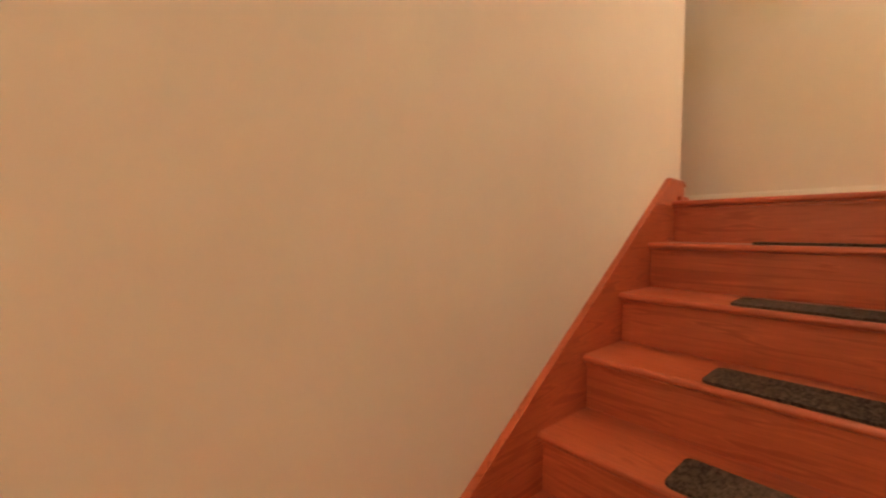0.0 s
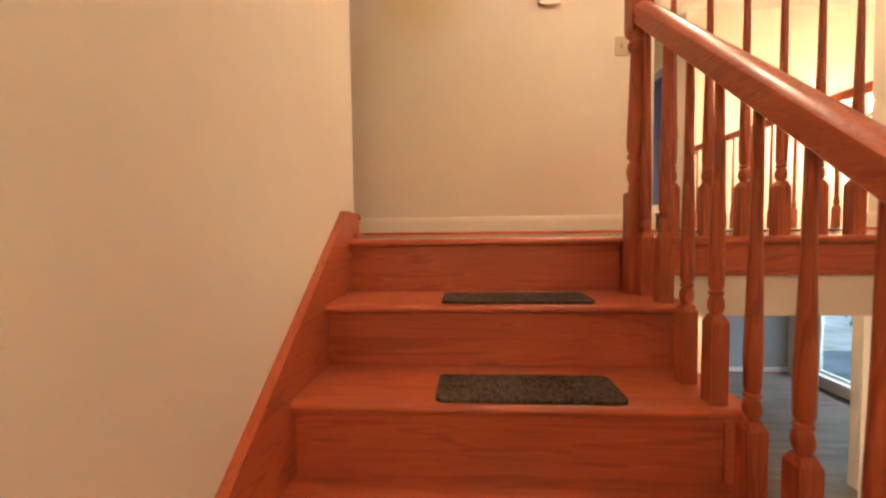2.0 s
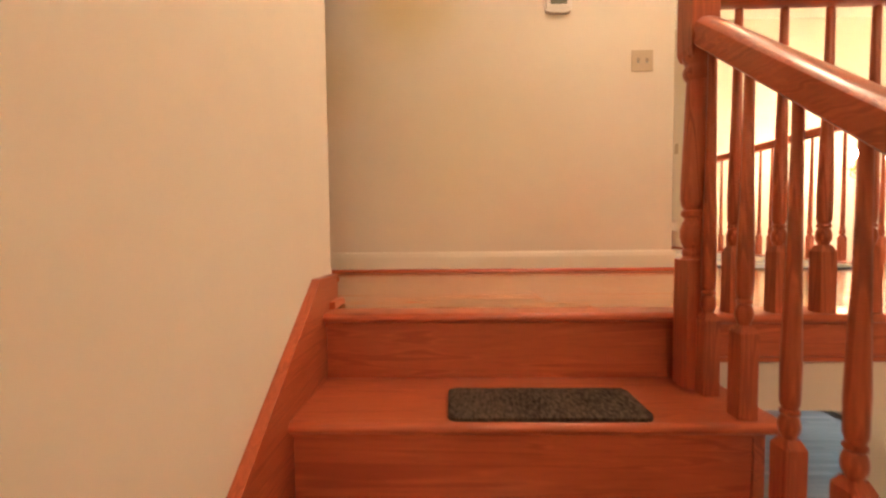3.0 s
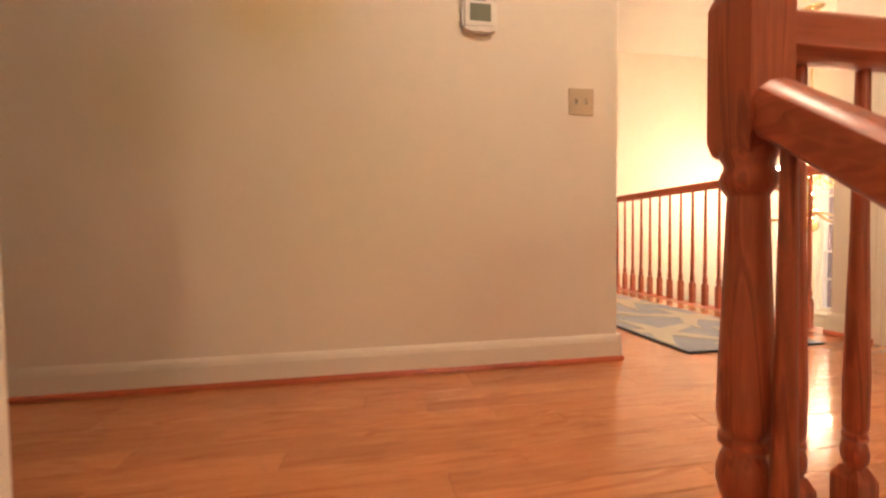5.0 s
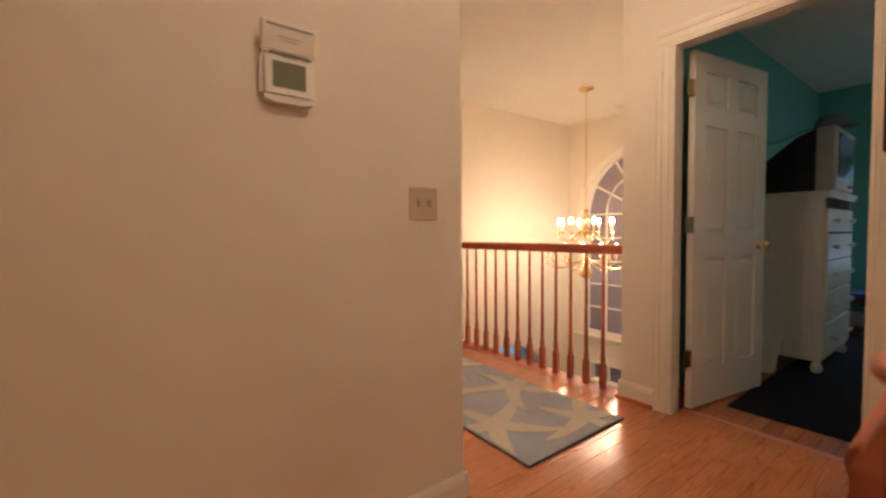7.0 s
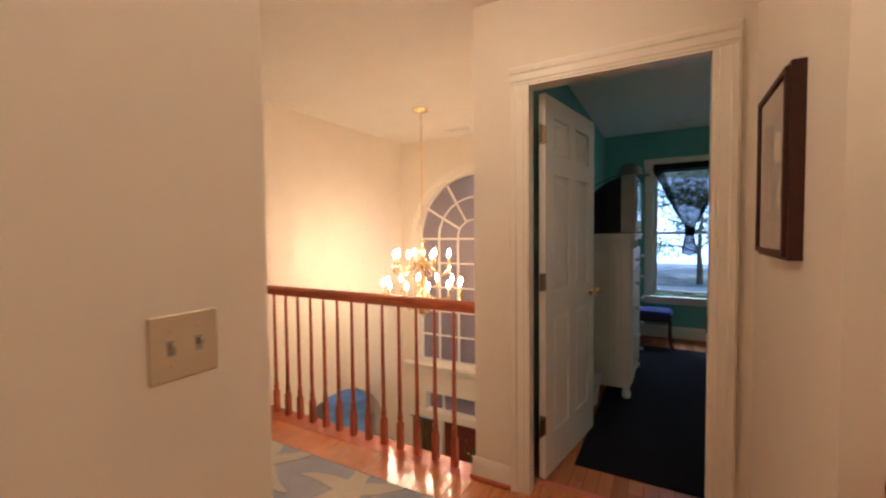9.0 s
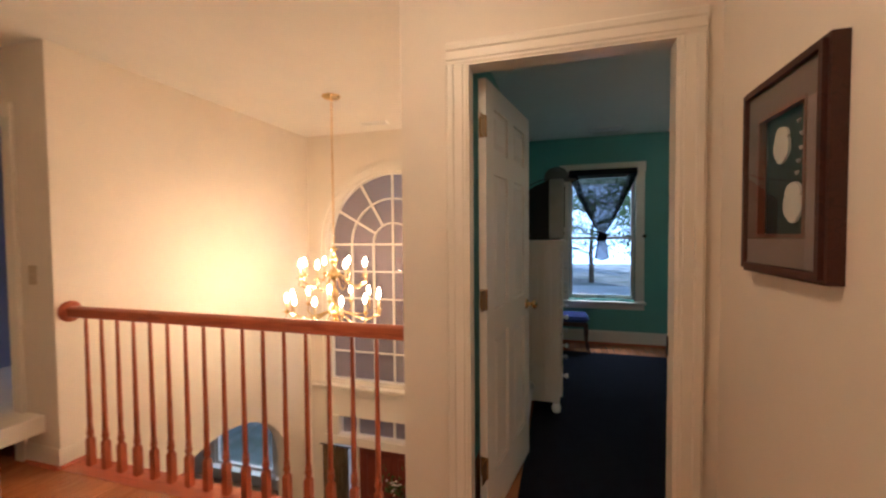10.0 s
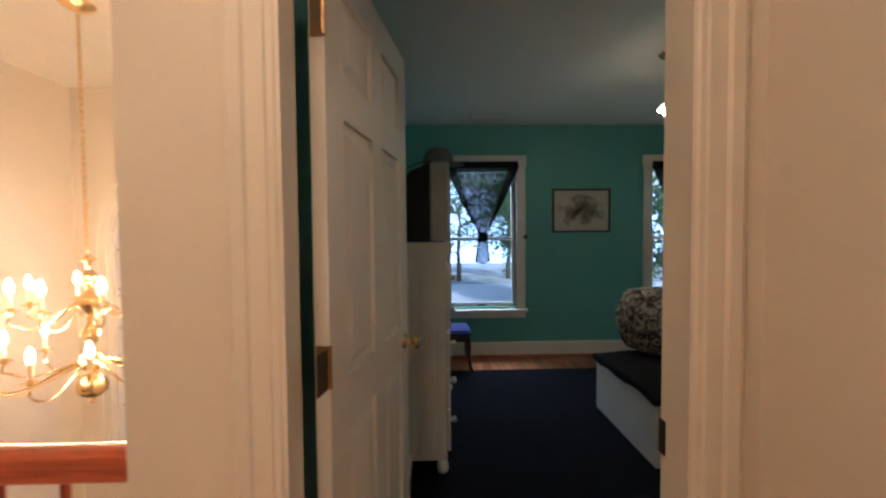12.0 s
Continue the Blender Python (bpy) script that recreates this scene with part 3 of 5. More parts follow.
def newel(parent, x, y, z_low):
    q = 0.79
    bm = box(-0.034, -0.034, z_low, 0.034, 0.034, 0.150, 0.002)
    lathe([(r * q, z) for r, z in [(0.040, 0.150), (0.033, 0.158), (0.036, 0.165), (0.036, 0.172), (0.031, 0.178), (0.038, 0.192), (0.043, 0.208), (0.043, 0.226), (0.037, 0.244),
           (0.031, 0.252), (0.031, 0.258), (0.040, 0.264), (0.040, 0.275), (0.033, 0.280), (0.040, 0.292), (0.043, 0.307), (0.0425, 0.345), (0.036, 0.48),
           (0.031, 0.600), (0.030, 0.610), (0.038, 0.619), (0.042, 0.629), (0.042, 0.638), (0.036, 0.648), (0.036, 0.654), (0.044, 0.666), (0.044, 0.672)]], 28, bm)
    blk = bmesh.new()
    h = 0.034
    rows = ((0.026, 0.664), (0.030, 0.670), (h, 0.688), (h, 0.872), (0.031, 0.882), (0.022, 0.901), (0.016, 0.907))
    rr = [[blk.verts.new((c * w, d * w, z)) for c, d in ((1, 1), (-1, 1), (-1, -1), (1, -1))] for w, z in rows]
    for a, b in zip(rr, rr[1:]):
        for i in range(4):
            blk.faces.new((a[i], a[(i + 1) % 4], b[(i + 1) % 4], b[i]))
    blk.faces.new(rr[0])
    blk.faces.new(rr[-1])
    cap = lathe([(0.0, 0.905), (0.0155, 0.905), (0.0135, 0.914), (0.016, 0.921), (0.027, 0.926), (0.0315, 0.932), (0.0305, 0.938), (0.023, 0.944), (0.010, 0.947), (0.0, 0.948)], 28)
    n = part("newel_post", bm, M_OAK_Z, parent, "turned oak newel post", True)
    part("newel_block", blk, M_OAK_Z, n)
    part("newel_cap", cap, M_OAK_Z, n, "", True)
    n.location = (x, y, 0)
    return n


NX, NY = 1.021, -0.036
newel(stairs, NX, NY, -0.188)
RAIL = [(-0.030, -0.026), (-0.022, -0.032), (0.022, -0.032), (0.030, -0.026), (0.026, -0.010), (0.031, 0.006), (0.029, 0.018), (0.018, 0.028), (0.0, 0.031),
        (-0.018, 0.028), (-0.029, 0.018), (-0.031, 0.006), (-0.026, -0.010)]


def stair_rail_z(y):
    return 0.728 + 0.774 * (y + 0.065)


part("handrail", sweep([(NX, NY - 0.030, stair_rail_z(NY - 0.030)), (NX, -2.02, stair_rail_z(-2.02))], RAIL), M_OAK_Y, stairs, "moulded oak handrail", True)
for i in range(12):
    y = -0.084 - 0.1275 * i
    k = 1 + int((-y) / RUN)
    b = part("baluster", baluster(-RISE * k, stair_rail_z(y) - 0.030, 0.19), M_OAK_Z, stairs, "", True)
    b.location = (1.030, y, 0)
low_newel = box(NX - 0.043, -2.11, ZM, NX + 0.043, -2.024, stair_rail_z(-2.06) + 0.12, 0.004)
part("lower_newel", low_newel, M_OAK_Z, stairs)

# balustrade along the stairwell edge of the hall
hall_rail = thing("hall_balustrade", "oak balustrade along the open edge of the hall", "railing")
part("edge_nosing", prism(tread_outline(-0.034, 0.085, 0.0), "x", 1.0755, 2.05), M_OAK_X, hall_rail, "", True)
part("fascia", box(1.05, -0.012, -0.118, 2.05, 0.004, -0.0265), M_OAK_X, hall_rail, "oak fascia board under the nosing")
part("fascia_bead", box(1.05, -0.020, -0.132, 2.05, 0.004, -0.1185, 0.003), M_OAK_X, hall_rail)
part("handrail", sweep([(NX + 0.033, -0.02, 0.840), (2.026, -0.02, 0.840)], RAIL), M_OAK_X, hall_rail, "moulded oak handrail", True)
part("rosette", lathe([(0.0, 0.0), (0.055, 0.0), (0.055, 0.012), (0.045, 0.022), (0.0, 0.024)], 24, at=(2.049, -0.02, 0.840), m=Euler((0, radians(-90), 0)).to_matrix().to_4x4()), M_OAK_Z, hall_rail, "", True)
for i in range(7):
    b = part("baluster", baluster(0.0, 0.810, 0.165), M_OAK_Z, hall_rail, "", True)
    b.location = (1.150 + 0.119 * i, 0.003, 0)

# gallery balustrade over the foyer
RX = 3.010
gal = thing("gallery_balustrade", "oak gallery railing with slim tapered balusters over the foyer", "railing")
part("handrail", sweep([(RX, PY + 0.001, 0.912), (RX, FY - 0.024, 0.912)], RAIL), M_OAK_Y, gal, "moulded oak handrail", True)
part("rosette", lathe([(0.0, 0.0), (0.062, 0.0), (0.062, 0.010), (0.052, 0.020), (0.040, 0.024), (0.0, 0.024)], 28, at=(RX, FY - 0.001, 0.910), m=Euler((radians(90), 0, 0)).to_matrix().to_4x4()), M_OAK_Z, gal, "", True)
part("edge_nosing", prism([(2.92, 0.0), (3.070, 0.0), (3.083, -0.013), (3.070, -0.026), (2.92, -0.026)], "y", PY + 0.02, FY), M_OAK_Y, gal)
part("fascia", box(3.061, PY + 0.001, -0.275, 3.073, FY - 0.001, -0.0265), M_TRIM, gal, "painted fascia under the gallery edge")
for i in range(16):
    b = part("baluster", baluster(0.0, 0.882, 0.155, 0.017, 0.0125, 0.0085), M_OAK_Z, gal, "", True)
    b.location = (RX, 3.305 - 0.1245 * i, 0)


# ---------- stair tread mats ----------
def tread_mat(i):
    z = -RISE * i
    x0, x1, y0, y1, r = 0.372, 0.828, -RUN * i + 0.012, -RUN * i + 0.185, 0.022
    pts = []
    for cx, cy, a0 in ((x1 - r, y1 - r, 0), (x0 + r, y1 - r, 90), (x0 + r, y0 + r, 180), (x1 - r, y0 + r, 270)):
        pts += [(cx + r * math.cos(radians(a0 + 18 * k)), cy + r * math.sin(radians(a0 + 18 * k))) for k in range(6)]
    bm = prism(pts, "z", z + 0.0005, z + 0.009)
    ob = part("stair_mat", bm, M_TREADMAT)
    tagged(ob, "dark brown carpet mat lying on an oak tread", "mat", "mats on the stair treads")


for i in range(1, 6):
    tread_mat(i)


# ---------- chandelier in the foyer ----------
ZT = ZC
chand = thing("chandelier", "polished brass two-tier candle chandelier, lit, hanging on a chain", "chandelier", at=(4.262, 2.420, 0.0))
part("canopy", lathe([(0.0, ZT - 0.001), (0.075, ZT - 0.001), (0.075, ZT - 0.008), (0.058, ZT - 0.022), (0.020, ZT - 0.034), (0.0, ZT - 0.036)], 28), M_BRASS, chand, "", True)
links = bmesh.new()
z = ZT - 0.05
k = 0
while z > 1.27:
    ring = []
    for i in range(10):
        a = 2 * math.pi * i / 10
        u, w = 0.009 * math.cos(a), 0.020 * math.sin(a)
        ring.append((u, 0, z + w) if k % 2 else (0, u, z + w))
    sweep(ring, circle(0.0022, 5), links, True, (0.3, 0.3, 1))
    z -= 0.032
    k += 1
part("chain", links, M_BRASS, chand, "slim brass chain with its cord")
part("cord", lathe([(0.003, ZT - 0.03), (0.003, 1.25)], 6, at=(0.006, 0.004, 0)), M_CANDLE, chand)
part("column", lathe([(0.0, 1.262), (0.010, 1.262), (0.016, 1.25), (0.034, 1.240), (0.034, 1.232), (0.014, 1.222), (0.012, 1.19), (0.030, 1.165), (0.034, 1.14), (0.020, 1.11),
                      (0.012, 1.09), (0.026, 1.07), (0.050, 1.045), (0.052, 1.02), (0.030, 0.99), (0.014, 0.97), (0.014, 0.92), (0.032, 0.89), (0.038, 0.86), (0.022, 0.83),
                      (0.014, 0.80), (0.030, 0.775), (0.058, 0.74), (0.060, 0.715), (0.034, 0.69), (0.016, 0.675), (0.030, 0.66), (0.058, 0.635), (0.066, 0.605), (0.058, 0.575),
                      (0.030, 0.552), (0.010, 0.545), (0.014, 0.532), (0.008, 0.518), (0.0, 0.514)], 24), M_BRASS, chand, "", True)


def candle_arm(parent, ang, r, z_hub, z_dip, z_cup):
    c, sn = math.cos(ang), math.sin(ang)
    pts = []
    for u, zz in ((0.03, z_hub), (0.12 * r / 0.42, z_hub - 0.030), (0.24 * r / 0.42, z_dip + 0.012), (0.32 * r / 0.42, z_dip), (0.39 * r / 0.42, z_dip + 0.022), (r + 0.012, z_cup - 0.045), (r, z_cup)):
        pts.append((u, zz))
    fine = []
    for i in range(len(pts) - 1):
        p0, p1, p2, p3 = pts[max(i - 1, 0)], pts[i], pts[i + 1], pts[min(i + 2, len(pts) - 1)]
        for j in range(4):
            t = j / 4
            fine.append(tuple(0.5 * (2 * b + (c2 - a) * t + (2 * a - 5 * b + 4 * c2 - d) * t * t + (-a + 3 * b - 3 * c2 + d) * t ** 3) for a, b, c2, d in zip(p0, p1, p2, p3)))
    fine.append(pts[-1])
    arm = part("arm", sweep([(u * c, u * sn, zz) for u, zz in fine], circle(0.0055, 7)), M_BRASS, parent, "curved brass arm", True)
    at = (r * c, r * sn, 0)
    part("drip_pan", lathe([(0.0, z_cup - 0.012), (0.008, z_cup - 0.012), (0.012, z_cup), (0.032, z_cup + 0.006), (0.034, z_cup + 0.010), (0.012, z_cup + 0.008), (0.011, z_cup + 0.024), (0.0, z_cup + 0.024)], 16, at=at), M_BRASS, arm, "", True)
    part("candle", lathe([(0.0, z_cup + 0.02), (0.0095, z_cup + 0.02), (0.0095, z_cup + 0.088), (0.0, z_cup + 0.088)], 12, at=at), M_CANDLE, arm, "ivory candle sleeve", True)
    part("bulb", lathe([(0.0, z_cup + 0.086), (0.006, z_cup + 0.088), (0.0118, z_cup + 0.102), (0.0135, z_cup + 0.113), (0.0098, z_cup + 0.130), (0.004, z_cup + 0.151), (0.0, z_cup + 0.156)], 12, at=at), M_BULB, arm, "lit flame-shaped bulb", True)


for i in range(12):
    candle_arm(chand, 2 * math.pi * (i + 0.3) / 12, 0.368, 0.74, 0.645 + 0.02 * (i % 2), 0.745)
for i in range(8):
    candle_arm(chand, 2 * math.pi * (i + 0.1) / 8, 0.268, 1.04, 0.925, 1.01)

# flush ceiling lamps; those over hall and stairwell are unseen, added for their light
def unseen_ceiling_lamp(x, y, z, k, mat, label="unseen flush opal glass ceiling lamp, added for its light, with a brass rim"):
    lamp = thing("unseen_ceiling_lamp", label, "ceiling lamp", "flush ceiling lamps", at=(x, y, z))
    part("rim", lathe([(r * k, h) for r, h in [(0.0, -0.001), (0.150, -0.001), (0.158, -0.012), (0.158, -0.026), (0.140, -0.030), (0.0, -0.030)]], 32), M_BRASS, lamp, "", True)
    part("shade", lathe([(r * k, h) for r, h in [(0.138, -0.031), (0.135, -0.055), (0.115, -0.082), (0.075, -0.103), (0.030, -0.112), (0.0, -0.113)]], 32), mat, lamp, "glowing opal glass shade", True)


unseen_ceiling_lamp(2.05, 1.08, ZC, 0.92, M_DOME)
unseen_ceiling_lamp(1.25, -0.12, ZC, 1.0, M_DOME)
unseen_ceiling_lamp(0.95, -5.0, ZC, 1.5, M_DOME_BRIGHT)
unseen_ceiling_lamp(2.45, 2.45, -0.275, 1.3, M_DOME, "flush opal glass lamp, lit, under the gallery floor")


# ---------- tall arched window ----------
win = tagged(thing("window_1", "tall arched window with white glazing bars above the front door", "window"), kind="structure")
xo = XF - 0.022
casing = arc_strip(WCY, WCZ, WR + 0.005, WR + 0.062, 0, math.pi, xo, XF - 0.001, 40)
part("arch_casing", casing, M_TRIM, win, "", True)
part("arch_casing_bead", arc_strip(WCY, WCZ, WR + 0.062, WR + 0.10, 0, math.pi, xo - 0.012, XF - 0.001, 40), M_TRIM, win, "", True)
for sgn in (-1, 1):
    a, b = sorted((WCY + sgn * (WR + 0.005), WCY + sgn * (WR + 0.062)))
    part("side_casing", box(xo, a, WB + 0.0, XF - 0.001, b, WCZ), M_TRIM, win)
    a, b = sorted((WCY + sgn * (WR + 0.062), WCY + sgn * (WR + 0.10)))
    part("side_casing_bead", box(xo - 0.012, a, WB + 0.0, XF - 0.001, b, WCZ), M_TRIM, win)
part("window_sill", box(XF - 0.085, WCY - 0.97, WB - 0.055, XF - 0.001, WCY + 0.97, WB - 0.015, 0.008), M_TRIM, win)
part("apron", box(XF - 0.03, WCY - 0.90, WB - 0.14, XF - 0.001, WCY + 0.90, WB - 0.056, 0.004), M_TRIM, win)
gx0, gx1 = XF + 0.035, XF + 0.065
part("frame", arc_strip(WCY, WCZ, WR - 0.022, WR + 0.004, 0, math.pi, XF + 0.02, XF + 0.09, 40), M_TRIM, win, "", True)
for a, b in ((-WR - 0.004, -WR + 0.022), (WR - 0.022, WR + 0.004)):
    part("frame_side", box(XF + 0.02, WCY + a, WB, XF + 0.09, WCY + b, WCZ), M_TRIM, win)
part("frame_foot", box(XF + 0.02, WCY - WR + 0.022, WB - 0.004, XF + 0.09, WCY + WR - 0.022, WB + 0.03), M_TRIM, win)
part("transom_bar", box(gx0 - 0.006, WCY - WR + 0.022, WCZ - 0.011, gx1 + 0.006, WCY + WR - 0.022, WCZ + 0.011), M_TRIM, win)
cols = (-0.50, -0.235, 0.0, 0.235, 0.50)
rows = [WCZ - 0.3035 * i for i in range(1, 5)]
for c in cols:
    part("glazing_bar", box(gx0, WCY + c - 0.009, WB + 0.03, gx1, WCY + c + 0.009, WCZ - 0.011), M_TRIM, win)
for r in rows:
    part("glazing_bar", box(gx0 + 0.002, WCY - WR + 0.022, r - 0.008, gx1 - 0.002, WCY + WR - 0.022, r + 0.008), M_TRIM, win)
for r in (0.235, 0.50):
    part("curved_bar", arc_strip(WCY, WCZ + 0.0, r - 0.009, r + 0.009, 0.02, math.pi - 0.02, gx0, gx1, 30), M_TRIM, win, "", True)
for i in range(1, 6):
    a = math.pi * i / 6
    r0 = 0.0 if i == 3 else 0.235
    d = Vector((0, math.cos(a), math.sin(a)))
    part("radial_bar", sweep([Vector(((gx0 + gx1) / 2, WCY, WCZ)) + d * (r0 + 0.010), Vector(((gx0 + gx1) / 2, WCY, WCZ)) + d * (WR - 0.02)],
                             [(-0.013, -0.008), (0.013, -0.008), (0.013, 0.008), (-0.013, 0.008)], None, False, (1, 0, 0)), M_TRIM, win)
ycut = [-WR + 0.02, *cols, WR - 0.02]
zcut = [WB + 0.03, *rows[::-1], WCZ]
for y0, y1 in zip(ycut, ycut[1:]):
    for z0, z1 in zip(zcut, zcut[1:]):
        p = part("pane", box(XF + 0.048, WCY + y0, z0, XF + 0.052, WCY + y1, z1), M_GLASS, win)
        p.visible_shadow = False
for r0, r1, n in ((0.0, 0.235, 2), (0.235, 0.50, 6), (0.50, WR - 0.02, 6)):
    for i in range(n):
        p = part("pane", arc_strip(WCY, WCZ, max(r0, 0.002), r1, math.pi * i / n, math.pi * (i + 1) / n, XF + 0.048, XF + 0.052, 8), M_GLASS, win)
        p.visible_shadow = False

# half-clear sheet added outside the panes to give them an even mauve tone
scr = bmesh.new()
prism([(WCY - WR + 0.01, WB + 0.01), (WCY + WR - 0.01, WB + 0.01)] + [(WCY + (WR - 0.01) * math.cos(math.pi * i / 30), WCZ + (WR - 0.01) * math.sin(math.pi * i / 30)) for i in range(31)], "x", XF + 0.092, XF + 0.094, scr)
part("dulling_sheet", scr, M_DULL_SHEET, win, "grey mauve half-clear sheet added outside the panes to dull the view").visible_shadow = False

# front door group
fd = tagged(thing("door_3", "red stained front door below a narrow transom light", "door"), kind="structure")
part("cornice", sweep([(XF - 0.001, 1.52, -0.645), (XF - 0.001, 3.26, -0.645)], [(-0.0, -0.05), (0.03, -0.05), (0.035, -0.015), (0.065, 0.02), (0.065, 0.045), (0.0, 0.045)], None, False, (0, 0, 1)), M_TRIM, fd)
for a, b in ((1.68, 1.76), (3.08, 3.16)):
    part("transom_casing", box(XF - 0.02, a, -0.93, XF - 0.001, b, -0.70), M_TRIM, fd)
part("door_head", box(XF - 0.026, 1.52, -1.03, XF - 0.001, 3.26, -0.933, 0.004), M_TRIM, fd)
for a, b in ((1.76, 1.97), (1.97, 2.42), (2.42, 2.87), (2.87, 3.08)):
    p = part("transom_pane", box(XF + 0.06, a + 0.008, -0.925, XF + 0.064, b - 0.008, -0.715), M_GLASS, fd)
    p.visible_shadow = False
# the same added sheet darkens the bright view through the transom
part("dulling_sheet", box(XF + 0.084, 1.765, -0.925, XF + 0.086, 3.075, -0.715), M_DULL_SHEET, fd).visible_shadow = False
for y in (1.97, 2.42, 2.87):
    part("transom_bar", box(XF + 0.045, y - 0.010, -0.93, XF + 0.08, y + 0.010, -0.71), M_TRIM, fd)
leaf = part("door_leaf", box(XF + 0.05, 1.985, ZL + 0.01, XF + 0.095, 2.855, -1.028), M_FRONT, fd, "red stained panelled door leaf")
for y0, y1, z0, z1 in [(a, b, c, d) for a, b in ((2.08, 2.38), (2.46, 2.76)) for c, d in ((-1.61, -1.13), (-2.29, -1.73), (-2.89, -2.41))]:
    part("panel", box(XF + 0.036, y0, z0, XF + 0.052, y1, z1, 0.010), M_FRONT, leaf)
part("door_knob", lathe([(0.0, 0.0), (0.028, 0.0), (0.026, 0.008), (0.012, 0.012), (0.012, 0.030), (0.028, 0.042), (0.028, 0.054), (0.0, 0.066)], 16, at=(XF + 0.05, 2.79, ZL + 1.0), m=Euler((0, radians(-90), 0)).to_matrix().to_4x4()), M_BRASS, leaf, "", True)
for y0, y1 in ((1.92, 1.985), (2.855, 2.92)):
    part("mullion_post", box(XF + 0.0, y0, ZL, XF + 0.11, y1, -1.026), M_TRIM, fd)
for a, b in ((1.64, 1.92), (2.92, 3.20)):
    p = part("sidelight_pane", box(XF + 0.07, a, ZL + 0.2, XF + 0.074, b, -1.025), M_GLASS, fd)
    p.visible_shadow = False
    part("sidelight_panel", box(XF + 0.05, a, ZL, XF + 0.09, b, ZL + 0.2), M_TRIM, fd)


def drape(y0, y1, z0, z1, x):
    bm = bmesh.new()
    n = 40
    rows_ = []
    for k in range(8):
        zz = z1 + (z0 - z1) * k / 7
        row = []
        for i in range(n + 1):
            u = i / n
            row.append(bm.verts.new((x + 0.020 * math.sin(u * 34 + 0.25 * math.sin(k)) * (0.5 + k / 14), y0 + (y1 - y0) * u, zz)))
        rows_.append(row)
    for a, b in zip(rows_, rows_[1:]):
        for i in range(n):
            bm.faces.new((a[i], a[i + 1], b[i + 1], b[i]))
    bmesh.ops.solidify(bm, geom=bm.faces[:], thickness=0.004)
    return bm


for y0, y1 in ((2.94, 3.27), (1.56, 1.90)):
    cur = thing("drape", "striped brown drape hanging over a sidelight window", "curtain", "drapes beside the front door")
    part("panel", drape(y0, y1, ZL + 0.10, -1.045, XF - 0.055), M_DRAPE, cur, "", True)
    part("rod", sweep([(XF - 0.055, y0 - 0.03, -1.037), (XF - 0.055, y1 + 0.03, -1.037)], circle(0.008, 8)), M_DARKMETAL, cur, "", True)

# dried swag of leaves and flowers on the front door
swag = thing("door_swag", "small swag of leaves and pale flowers on the front door", "swag")
leafb, flo = bmesh.new(), bmesh.new()
rnd = random.Random(5)
for i in range(90):
    c = Vector((XF + 0.005 - 0.035 * rnd.random(), 2.40 + rnd.gauss(0, 0.075), -1.42 + rnd.gauss(0, 0.085)))
    e = Euler((rnd.random() * 6, rnd.random() * 6, rnd.random() * 6)).to_matrix()
    q = [c + e @ Vector(p) for p in ((-0.03, 0, 0), (0, 0.011, 0.004), (0.03, 0, 0), (0, -0.011, 0.004))]
    q = [Vector((min(v.x, XF + 0.03), v.y, v.z)) for v in q]
    leafb.faces.new([leafb.verts.new(v) for v in q])
for i in range(14):
    lathe([(0.0, -0.012), (0.010, -0.006), (0.016, 0.004), (0.008, 0.010), (0.0, 0.012)], 7, flo, at=(XF - 0.02, 2.40 + rnd.gauss(0, 0.06), -1.42 + rnd.gauss(0, 0.07)))
part("leaves", leafb, M_LEAF, swag)
part("flowers", flo, M_SHELL, swag, "pale dried flowers", True)


# ---------- bedroom doorway and door ----------
dc = tagged(thing("door_frame_1", "ivory moulded casing round the bedroom doorway", "door frame"), kind="structure")
PROFILE = [(0.0, 0.010), (0.006, 0.014), (0.016, 0.014), (0.020, 0.018), (0.052, 0.018), (0.058, 0.024), (0.078, 0.026), (0.086, 0.022), (0.086, 0.0), (0.0, 0.0)]


def casing_run(y_in, sgn, face, out):
    return prism([(face + out * d, y_in + sgn * w) for w, d in PROFILE], "z", 0.002, DZ + 0.005)


part("casing", casing_run(DY0 - 0.006, -1, XD - 0.001, -1), M_TRIM, dc)
part("casing", casing_run(DY1 + 0.006, 1, XD - 0.001, -1), M_TRIM, dc)
part("head_casing", prism([(XD - 0.001 - d, DZ + 0.006 + w) for w, d in PROFILE], "y", DY0 - 0.092, DY1 + 0.092), M_TRIM, dc)
part("jamb", boxes((XD - 0.011, DY0 - 0.046, 0, 3.046, DY0, DZ), (3.046, DY0 - 0.046, 0, 3.103, DY0 - 0.034, DZ)), M_TRIM, dc)
part("jamb", box(XD - 0.011, DY1, 0, 3.034, DY1 + 0.019, DZ), M_TRIM, dc)
part("head_jamb", box(XD - 0.011, DY0 - 0.019, DZ, 3.046, DY1 + 0.019, DZ + 0.019), M_TRIM, dc)
part("strike_plate", box(3.028, DY0 + 0.0005, 0.885, 3.0475, DY0 + 0.004, 0.955), M_DARKMETAL, dc)
part("casing", prism([(3.1045 + d, DY0 - 0.048 - w) for w, d in PROFILE], "z", 0.002, DZ + 0.005), M_TRIM, dc)
part("threshold", box(3.072, DY0, -0.003, 3.112, DY1, 0.004, 0.002), M_OAK_Y, dc, "oak threshold strip")

